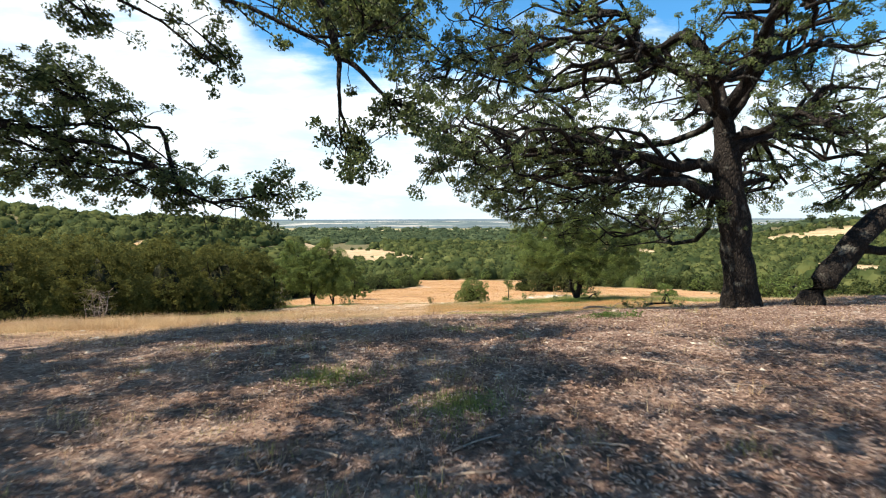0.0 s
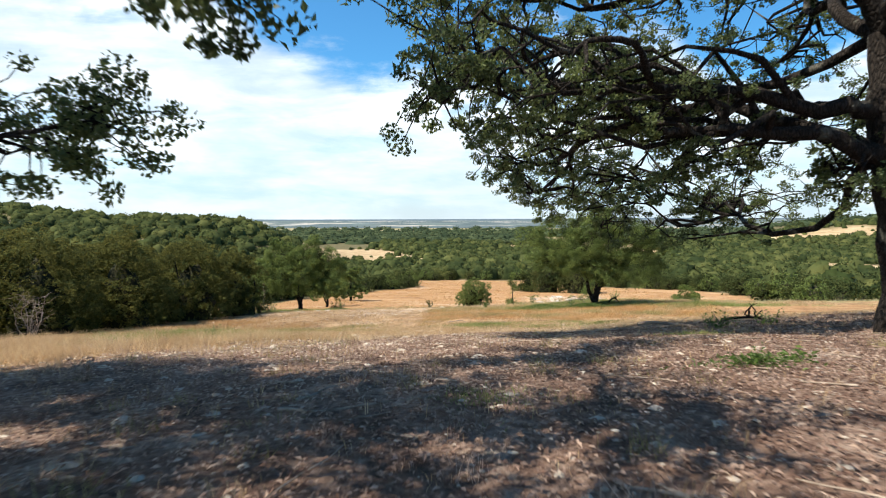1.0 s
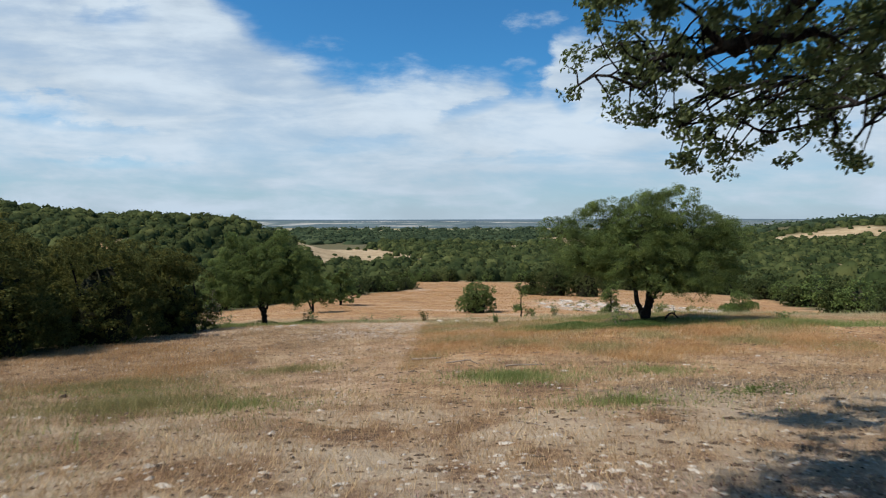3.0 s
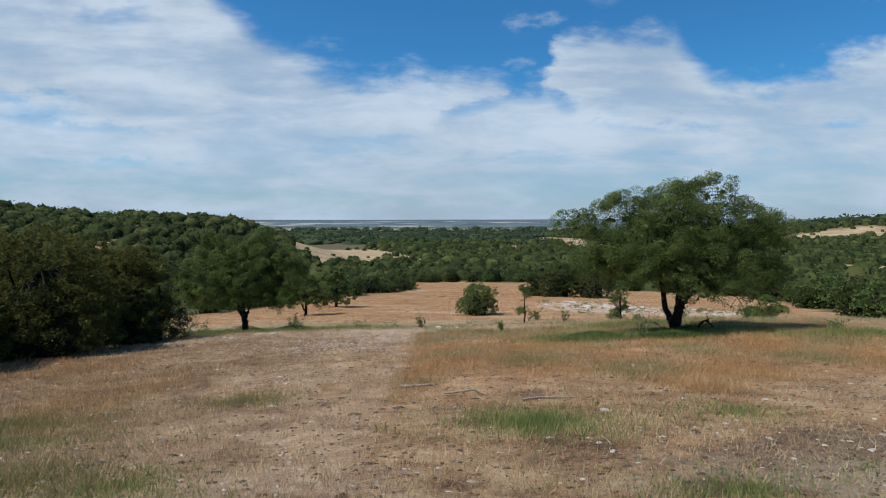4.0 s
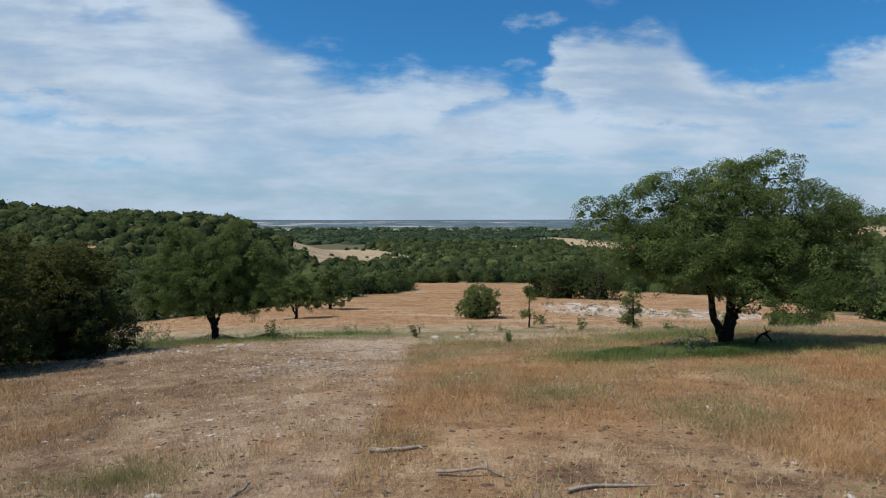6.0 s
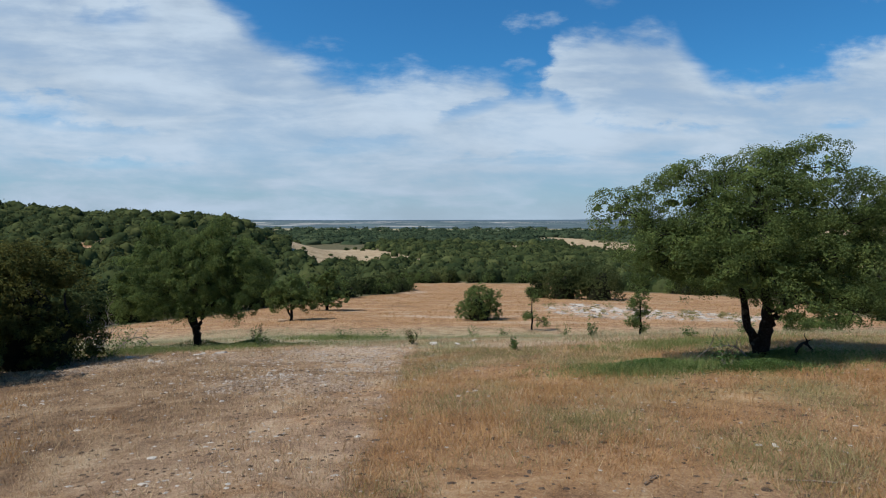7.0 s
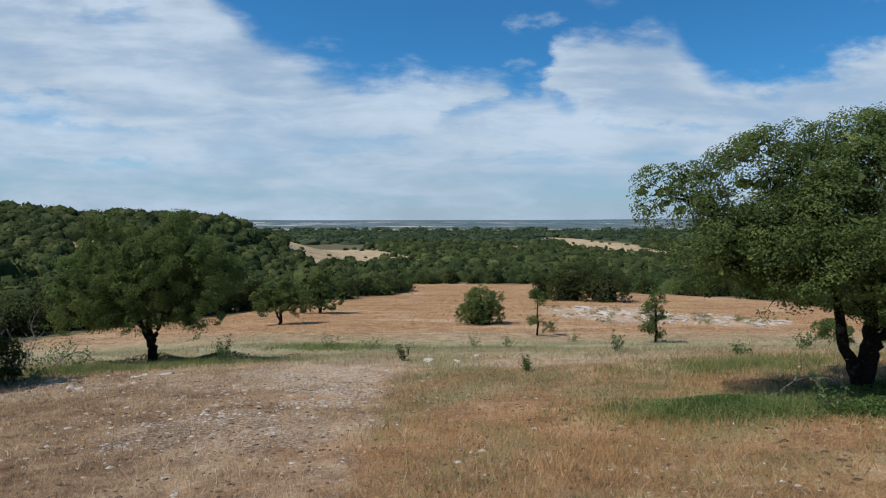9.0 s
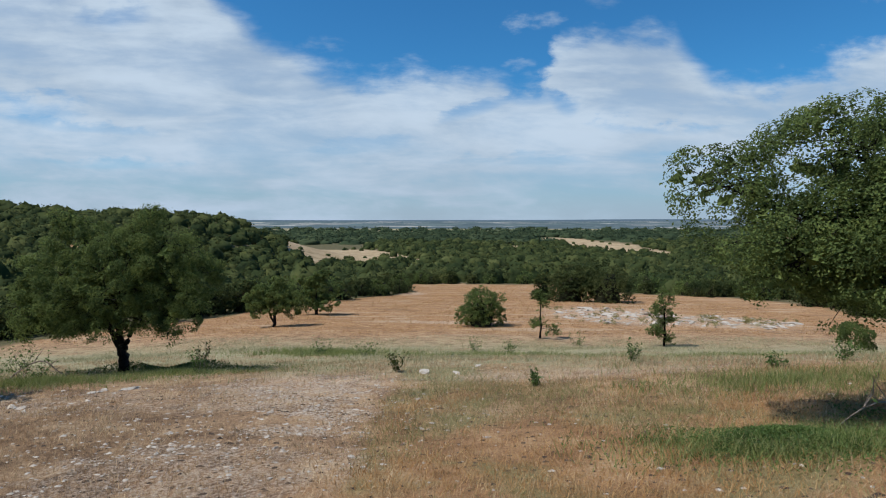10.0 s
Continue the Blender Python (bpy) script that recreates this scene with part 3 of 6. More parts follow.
def leaf_clumps(rng, lobes, density, radius, count):
    """Places of leaves in rounded clumps on the shells of some lobes, and the way that they face."""
    pts, way = [], []
    for c, r, *_ in lobes:
        r = np.asarray(r, float)
        m = max(4, int(density * 12.6 * r.mean() ** 2))
        d = rng.standard_normal((m, 3))
        d[:, 2] = np.where(d[:, 2] < -0.9, -d[:, 2], d[:, 2])
        d /= np.linalg.norm(d, axis=1)[:, None]
        mid = np.asarray(c, float) + d * r * rng.uniform(0.72, 1.08, (m, 1))
        size = np.repeat(radius * rng.uniform(0.6, 1.35, m), count)[:, None]
        d = np.repeat(d, count, 0)
        e = rng.standard_normal(d.shape)
        e = e / np.linalg.norm(e, axis=1)[:, None] + d * 0.45
        e /= np.linalg.norm(e, axis=1)[:, None]
        pts.append(np.repeat(mid, count, 0) + e * size * rng.uniform(0.35, 1.0, (len(d), 1)) ** 0.5 * (1.0, 1.0, 0.75))
        way.append(e * 0.9 + d * 0.35)
    return np.concatenate(pts), np.concatenate(way)


def grow(tree, rng, forks, lobes, leaf_mat, bark, subs=14, twigs=5, cluster=12, leaf=0.11, spread=0.22, limb_r=0.09, wiggle=0.30, width=0.5, fill=0.55, sag=0.0, rise=0.08, bold=1.0, crown_name="crown", clump=0.0, clump_r=0.32, clump_n=100, inner=0.0, scatter=0.7, thick_twigs=1.0, tuft=(1.1, 2.1), reach_out=1.5):
    """Limbs from the forks to the lobes (centre, radii, fork index), and a leafy crown on them. All in the tree's own metres."""
    fine, cl, out = Heap(), [], []
    nodes = [(np.asarray(p, float), 0.0, limb_r * 1.5) for p in forks]
    order = sorted(lobes, key=lambda l: (len(l) < 4, float(np.linalg.norm(np.asarray(l[0]) - np.asarray(forks[l[2]])))))
    for c, r, f, *via in order:
        c, r = np.asarray(c, float), np.asarray(r, float)
        want = limb_r * (0.12 + 0.72 * min(1.3, float(r.mean()) / 1.4))
        if via:
            want *= bold
            start, length, thick = np.asarray(forks[f], float), 0.0, want
            knots = np.array([start, *via[0], c])
            limb = np.concatenate([bend(p, q, 5, wiggle * 0.5, rng)[:-1] for p, q in zip(knots, knots[1:])] + [c[None]])
            limb = limb[np.linspace(0, len(limb) - 1, 12).round().astype(int)]
        else:
            # spring from the limb that leads there best, else from the fork
            own = np.asarray(forks[f], float)
            cost = [np.linalg.norm(c - p) + 0.72 * l + (0.0 if np.linalg.norm(p - own) < 3.2 or l > 0 else 1.5) for p, l, _ in nodes]
            start, length, thick = nodes[int(np.argmin(cost))]
            limb = bend(start, c, 12, wiggle, rng, sag, rise)
        big = max(0.022, min(want, thick * 0.95))
        h = Heap()
        girth = np.linspace(big, max(0.012, big * 0.30), 12)
        tube(h, limb, girth, 7, 0.05, rng)
        reach = length + np.concatenate([[0], np.cumsum(np.linalg.norm(np.diff(limb, axis=0), axis=1))])
        nodes += [(limb[q], float(reach[q]), float(girth[q])) for q in range(3, 11)]
        part("limb", h.mesh("limb", bark, True), tree)
        count = max(5, int(subs * (r[0] * r[1] * r[2]) ** 0.5))
        d = rng.standard_normal((count, 3))
        d /= np.linalg.norm(d, axis=1)[:, None]
        ends = c + d * r * rng.uniform(0.55, 1.0, (count, 1)) ** 0.6
        for e in ends:
            at = limb[rng.integers(5, 12)]
            arm = bend(at, e, 6, wiggle, rng, 0.0, 0.06)
            tube(fine, arm, np.linspace(max(0.014, min(0.04, big * 0.34)) * thick_twigs, 0.006 * thick_twigs, 6), 5 if thick_twigs > 1 else 4)
            for q in range(twigs):
                j = rng.integers(2, 6)
                t = arm[j] + np.clip(rng.standard_normal(3), -1.5, 1.5) * spread * reach_out
                tw = bend(arm[j], t, 3, 0.2, rng)
                tube(fine, tw, (0.009 * thick_twigs, 0.006 * thick_twigs, 0.003 * thick_twigs), 3)
                cl.append(t)
                out.append(t - c)
            cl.append(e)
            out.append(e - c)
    cl, out = np.array(cl), np.array(out)
    out /= np.linalg.norm(out, axis=1)[:, None] + 1e-9
    idx = np.repeat(np.arange(len(cl)), cluster)
    ball = rng.standard_normal((len(idx), 3))
    ball *= (rng.random((len(idx), 1)) ** 0.45) / (np.linalg.norm(ball, axis=1)[:, None] + 1e-9)
    pts = cl[idx] + ball * spread * rng.uniform(*tuft, len(cl))[idx][:, None] * np.array([1.0, 1.0, 0.7])
    aim = out[idx] * fill
    if clump:
        more, way = leaf_clumps(rng, lobes, clump, clump_r, clump_n)
        pts, aim = np.concatenate([pts, more]), np.concatenate([aim, way])
    v, f = leaves(pts, aim, leaf, rng, width, 0.3, scatter)
    if inner:
        core, way = leaf_clumps(rng, [(l[0], np.asarray(l[1]) * 0.6) for l in lobes], inner, clump_r, 5)
        vi, fi = leaves(core, way, 0.24, rng, 0.7, 0.3, 0.8)
        v, f = np.concatenate([v, vi]), np.concatenate([f, fi + len(v)])
    part("fine_wood", fine.mesh("fine_wood", bark, True), tree)
    part(crown_name, mesh_of(crown_name, v, f, leaf_mat), tree)
    return len(f)


def trunk(tree, rng, pts, radii, bark, flare=1.5, name="trunk"):
    h = Heap()
    q = np.linspace(0, len(pts) - 1, 14)
    line = np.stack([np.interp(q, np.arange(len(pts)), np.asarray(pts, float)[:, i]) for i in range(3)], 1)
    line[1:-1] += rng.standard_normal((12, 3)) * 0.02
    r = np.interp(q, np.arange(len(pts)), radii)
    r[0] *= flare
    r[1] *= 1 + (flare - 1) * 0.35
    tube(h, line, r, 12, 0.06, rng)
    part(name, h.mesh(name, bark, True), tree)


# ---- the great live oak that the camera passes ----
def live_oak():
    rng = np.random.default_rng(11)
    x0, y0 = 6.2, 11.9
    z0 = float(land(x0, y0))
    tree = thing("live_oak", (x0, y0, z0 - 0.06), "large old live oak with dark bark and spreading crooked limbs", "tree", "old live oaks")
    trunk(tree, rng, [(0.02, 0, -0.1), (-0.08, 0, 1.0), (-0.24, 0, 2.1), (-0.35, 0.05, 3.0), (-0.4, 0.2, 4.0)], [0.335, 0.305, 0.30, 0.27, 0.19], DARK_BARK, 1.35)
    trunk(tree, rng, [(0.98, -0.5, -0.1), (1.2, -0.55, 0.55), (1.62, -0.6, 1.15), (2.1, -0.6, 1.75), (2.65, -0.6, 2.1), (3.6, -0.5, 2.6)], [0.27, 0.25, 0.235, 0.215, 0.19, 0.13], DARK_BARK, 1.25, "leaning_trunk")
    trunk(tree, rng, [(1.75, -0.6, 1.28), (2.2, -0.62, 1.32), (2.8, -0.65, 1.28), (3.5, -0.7, 1.5), (4.4, -0.6, 1.9)], [0.11, 0.09, 0.08, 0.065, 0.04], DARK_BARK, 1.2, "low_limb")
    forks = [(-0.28, 0, 2.3), (-0.34, 0.05, 2.9), (-0.36, 0.1, 3.4), (-0.4, 0.2, 4.0), (3.6, -0.5, 2.7)]
    lobes = ([((-3.5, 0.3, 2.85), (1.6, 1.6, 0.6), 0, [(-0.8, -0.05, 2.4), (-1.5, 0.0, 2.72), (-2.4, 0.15, 2.75)]), ((-5.0, 0.5, 3.5), (1.3, 1.5, 0.8), 1, [(-0.9, 0.05, 3.05), (-1.7, 0.1, 3.1), (-3.3, 0.3, 3.3)]), ((-5.2, 1.4, 5.2), (1.3, 1.7, 1.1), 2), ((-3.4, -0.4, 4.9), (1.6, 1.6, 1.0), 2),
         ((-1.4, -1.4, 4.6), (1.5, 1.4, 0.8), 2), ((-3.2, 2.8, 3.9), (1.8, 1.6, 1.0), 1), ((-3.9, 4.9, 3.1), (1.3, 1.4, 0.75), 0), ((-2.9, 5.4, 2.35), (1.3, 1.2, 0.6), 0)]
        + [((-1.7, 5.0, 1.95), (1.2, 1.2, 0.6), 0), ((-0.5, 5.2, 2.0), (1.3, 1.2, 0.65), 0), ((0.9, 5.4, 2.3), (1.5, 1.3, 0.7), 0), ((-1.6, 5.9, 3.3), (1.1, 1.0, 0.5), 1),
         ((-4.3, 4.5, 4.6), (1.2, 1.6, 0.9), 1), ((-1.3, 2.8, 5.6), (2.1, 1.9, 1.0), 3), ((-3.2, 1.2, 6.5), (1.9, 1.9, 1.0), 3), ((0.6, -0.3, 6.3), (2.0, 1.9, 0.9), 3),
         ((-2.5, 5.4, 5.4), (1.7, 1.5, 0.9), 2), ((0.5, 4.8, 4.6), (1.7, 1.5, 0.8), 2)]
        + [((2.6, 1.8, 4.7), (1.8, 1.7, 0.9), 2, [(0.4, 0.4, 3.6), (1.3, 0.9, 3.9)]), ((2.4, 4.4, 3.4), (1.8, 1.6, 0.9), 1), ((4.6, 0.4, 3.5), (1.8, 1.7, 0.9), 4), ((3.4, -2.2, 4.6), (1.7, 1.6, 0.9), 2),
         ((1.7, 1.4, 2.7), (1.4, 1.2, 0.5), 0), ((-1.6, 1.2, 2.75), (1.3, 1.3, 0.5), 0), ((-0.4, -3.0, 5.4), (1.8, 1.5, 0.8), 3), ((-4.3, 2.8, 2.75), (1.1, 1.4, 0.5), 0),
         ((-2.6, 1.2, 2.3), (0.9, 0.9, 0.35), 0), ((4.4, 2.8, 2.6), (1.6, 1.4, 0.8), 4)]
        + [((-6.2, 0.1, 3.7), (0.8, 0.9, 0.4), 1), ((1.8, 0.2, 5.5), (1.5, 1.4, 0.8), 3), ((3.6, 0.5, 5.6), (1.3, 1.3, 0.7), 3), ((-4.4, 6.6, 2.35), (0.6, 0.55, 0.33), 0),
         ((-3.6, 6.6, 2.0), (0.65, 0.55, 0.33), 0), ((-2.9, 6.7, 1.8), (0.65, 0.55, 0.33), 0), ((-6.2, 1.3, 5.0), (0.95, 1.3, 0.8), 2), ((-5.2, 3.2, 3.4), (0.85, 1.2, 0.65), 1),
         ((-5.0, 4.8, 2.7), (0.9, 1.0, 0.55), 0), ((-4.1, 4.9, 2.15), (0.95, 0.95, 0.45), 0, [(-2.0, 1.2, 3.3), (-3.7, 2.1, 3.05), (-3.8, 3.4, 2.8)])]
        + [((-5.4, 3.6, 5.0), (0.9, 1.2, 0.8), 2), ((-2.9, 4.6, 1.4), (0.7, 0.8, 0.38), 0), ((-1.6, 4.3, 1.5), (0.8, 0.8, 0.4), 0), ((-0.3, 4.7, 1.65), (0.9, 0.8, 0.4), 0),
         ((-3.5, 6.9, 2.75), (0.8, 0.7, 0.4), 0), ((-2.4, 6.9, 2.45), (0.8, 0.7, 0.4), 0), ((-4.6, 6.4, 3.3), (0.8, 0.9, 0.5), 1), ((-1.3, 6.9, 2.3), (0.9, 0.7, 0.4), 0),
         ((-1.0, 0.2, 2.15), (0.9, 0.8, 0.35), 0), ((-6.2, -1.6, 2.75), (0.4, 0.5, 0.25), 1), ((-5.6, -1.3, 2.9), (0.6, 0.6, 0.35), 1)]
        + [((-6.2, -1.5, 3.4), (0.7, 0.7, 0.4), 1), ((-3.0, 1.0, 3.1), (1.0, 0.8, 0.5), 0), ((-2.2, 1.6, 3.5), (1.0, 0.9, 0.5), 1), ((-3.4, 1.7, 3.7), (1.0, 0.9, 0.5), 1),
         ((-6.4, 2.2, 5.7), (1.3, 1.2, 0.7), 2), ((-8.0, 1.7, 6.2), (0.85, 0.85, 0.4), 2), ((-7.4, 2.8, 6.5), (1.2, 1.1, 0.6), 3), ((-5.0, 3.0, 6.1), (1.4, 1.3, 0.8), 3),
         ((-5.6, 1.6, 6.5), (1.3, 1.2, 0.7), 3), ((0.9, -1.2, 3.6), (1.2, 1.1, 0.7), 1), ((1.6, 3.2, 2.3), (1.1, 1.0, 0.5), 0)]
        + [((3.2, 3.4, 4.2), (1.4, 1.3, 0.8), 2), ((1.2, 2.6, 5.6), (1.5, 1.4, 0.8), 3), ((2.4, 0.6, 2.2), (1.0, 1.0, 0.4), 0), ((2.8, -0.6, 3.3), (1.2, 1.1, 0.6), 1),
         ((4.2, 1.4, 4.6), (1.4, 1.3, 0.8), 2)])
    grow(tree, rng, forks, lobes, OAK_LEAF, DARK_BARK, subs=9, twigs=4, cluster=70, leaf=0.054, spread=0.15, width=0.6, limb_r=0.15, wiggle=0.36, sag=0.0, rise=0.12, bold=1.35, fill=0.8, scatter=0.6, thick_twigs=1.4, tuft=(0.6, 1.25), reach_out=1.9)


# ---- its neighbour, whose boughs hang into the way ----
def overhanging_oak():
    rng = np.random.default_rng(5)
    x0, y0 = -10.6, 7.2
    z0 = float(land(x0, y0)) - 0.06
    tree = thing("live_oak", (x0, y0, z0), "old live oak with long low boughs reaching over the track", "tree", "old live oaks")
    trunk(tree, rng, [(0, 0, -0.1), (0.1, 0, 1.2), (0.3, 0.1, 2.6), (0.5, 0.1, 4.0), (0.5, 0.1, 5.6)], [0.38, 0.34, 0.30, 0.24, 0.16], DARK_BARK)
    forks = [(0.25, 0.1, 2.6), (0.4, 0.1, 3.6), (0.5, 0.1, 5.5), (6.5, 1.8, 2.65), (9.4, -0.4, 3.95)]
    low = [(2.2, 1.2, 3.8), (4.0, 1.4, 3.55), (5.5, 1.8, 3.2)]
    high = [(3.5, 0.2, 6.0), (5.8, -0.3, 5.5), (8.0, -0.4, 4.65)]
    lobes = ([((6.5, 1.8, 2.65), (0.9, 0.7, 0.45), 0, low), ((7.3, 1.5, 2.25), (0.8, 0.5, 0.32), 3), ((8.1, 1.4, 2.5), (0.35, 0.35, 0.22), 3), ((6.6, 1.7, 2.55), (0.7, 0.5, 0.35), 3),
         ((4.4, 1.9, 3.35), (1.0, 0.8, 0.55), 0, low[:2]), ((4.6, 2.2, 4.2), (1.1, 0.9, 0.5), 1), ((4.8, 1.5, 3.0), (1.0, 0.8, 0.4), 0), ((5.6, 1.6, 2.75), (0.9, 0.7, 0.35), 0),
         ((5.4, 1.7, 3.65), (0.9, 0.7, 0.35), 1), ((3.6, 2.4, 4.6), (1.2, 1.0, 0.5), 1), ((3.8, 2.2, 2.9), (0.9, 0.8, 0.4), 0)]
        + [((9.4, -0.4, 4.05), (0.7, 0.5, 0.28), 2, high), ((10.15, -0.5, 3.2), (0.26, 0.35, 0.40), 4), ((9.55, -0.2, 2.95), (0.20, 0.25, 0.18), 4), ((9.9, -0.5, 4.35), (0.6, 0.5, 0.3), 4),
         ((7.7, 0.2, 4.05), (0.35, 0.35, 0.28), 2, high[:2]), ((6.0, 0.3, 4.75), (0.5, 0.45, 0.3), 2, high[:1])])
    # canopy added overhead, mostly out of view, spread to shade the ground
    upper = ([((2.0, -2.0, 6.6), (2.6, 2.4, 0.9), 2), ((5.2, -2.6, 6.8), (2.4, 2.2, 0.8), 2), ((7.8, -3.4, 6.6), (1.9, 1.8, 0.7), 2), ((2.6, 0.6, 7.0), (2.4, 2.0, 0.9), 2),
         ((6.4, -0.4, 6.9), (2.2, 1.8, 0.7), 2), ((3.6, -5.2, 6.2), (2.4, 2.2, 0.9), 2), ((6.8, -6.0, 6.2), (2.0, 1.8, 0.8), 2), ((-2.6, 1.4, 5.2), (2.2, 2.2, 1.1), 2),
         ((0.0, -4.6, 5.6), (2.2, 2.0, 1.0), 2), ((7.6, 1.7, 6.8), (1.1, 0.8, 0.4), 2), ((11.5, -3.4, 7.0), (1.7, 1.5, 0.6), 2)]
        + [((12.6, -1.9, 7.1), (1.1, 0.9, 0.4), 2), ((9.8, -6.0, 6.8), (1.8, 1.6, 0.6), 2), ((12.2, -5.4, 6.9), (1.6, 1.4, 0.6), 2), ((-1.5, -3.0, 6.2), (2.0, 1.8, 0.8), 2),
         ((8.0, 5.4, 6.8), (1.1, 1.1, 0.4), 2), ((8.3, 6.5, 7.0), (1.3, 1.2, 0.45), 2), ((9.2, 7.5, 7.2), (1.3, 1.2, 0.45), 2), ((9.6, 5.6, 7.2), (1.4, 1.2, 0.45), 2),
         ((5.0, 0.6, 6.4), (1.6, 1.5, 0.6), 2)])
    grow(tree, rng, forks, lobes, OAK_LEAF, DARK_BARK, subs=16, twigs=5, cluster=50, leaf=0.056, spread=0.13, width=0.58, limb_r=0.135, wiggle=0.22, sag=0.0, rise=0.05, bold=1.2, scatter=0.6, tuft=(0.7, 1.4), reach_out=1.8)
    grow(tree, rng, forks, upper, OAK_LEAF, DARK_BARK, subs=21, twigs=5, cluster=22, leaf=0.12, spread=0.18, width=0.6, limb_r=0.10, wiggle=0.22, rise=0.05, crown_name="shading_crown")


# ---- oaks in the pasture ----
def pasture_oak(x0, y0, seed, label, scale, lobes, leaf, base_r, subs=12, cluster=22, size=1.0, wide=1.0, stems=None, clump=2.3, clump_n=115, inner=1.6):
    """A round-headed oak: a short stout trunk that forks low, and a dense clumped crown."""
    rng = np.random.default_rng(seed)
    z0 = float(land(x0, y0))
    tree = thing("oak_tree", (x0, y0, z0 - 0.05), label, "tree", "pasture oaks")
    tree.matrix_basis = tree.matrix_basis @ Matrix.Diagonal((size * wide, size, size, 1))
    s, r = scale, base_r
    stems = stems or [([(0, 0, -0.1), (0.02, 0, 0.4), (0.06, 0, 0.9), (0.03, 0, 1.6), (0, 0, 2.6)], [1.0, 0.85, 0.75, 0.55, 0.35]), ([(0, 0.02, 0.5), (-0.3, 0.05, 1.0), (-0.6, 0.1, 1.7), (-0.9, 0.1, 2.4)], [0.5, 0.5, 0.42, 0.25])]
    for i, (pts, girth) in enumerate(stems):
        trunk(tree, rng, [(x * s, y * s, z * s) for x, y, z in pts], [q * r for q in girth], DARK_BARK, 1.3 if i == 0 else 1.0, "trunk" if i == 0 else "side_trunk")
    main, side = stems[0][0], stems[1][0]
    forks = [tuple(q * s for q in p) for p in (main[2], main[3], main[4], side[2], side[3])]
    grow(tree, rng, forks, lobes, ELM_LEAF, DARK_BARK, subs=subs, twigs=6, cluster=cluster, leaf=leaf, width=0.6, spread=0.145 * s ** 0.5, limb_r=base_r * 0.30, wiggle=0.3, rise=0.06,
         fill=0.9, scatter=0.5, clump=clump, clump_r=0.33 * s, clump_n=clump_n, inner=inner)
    return tree


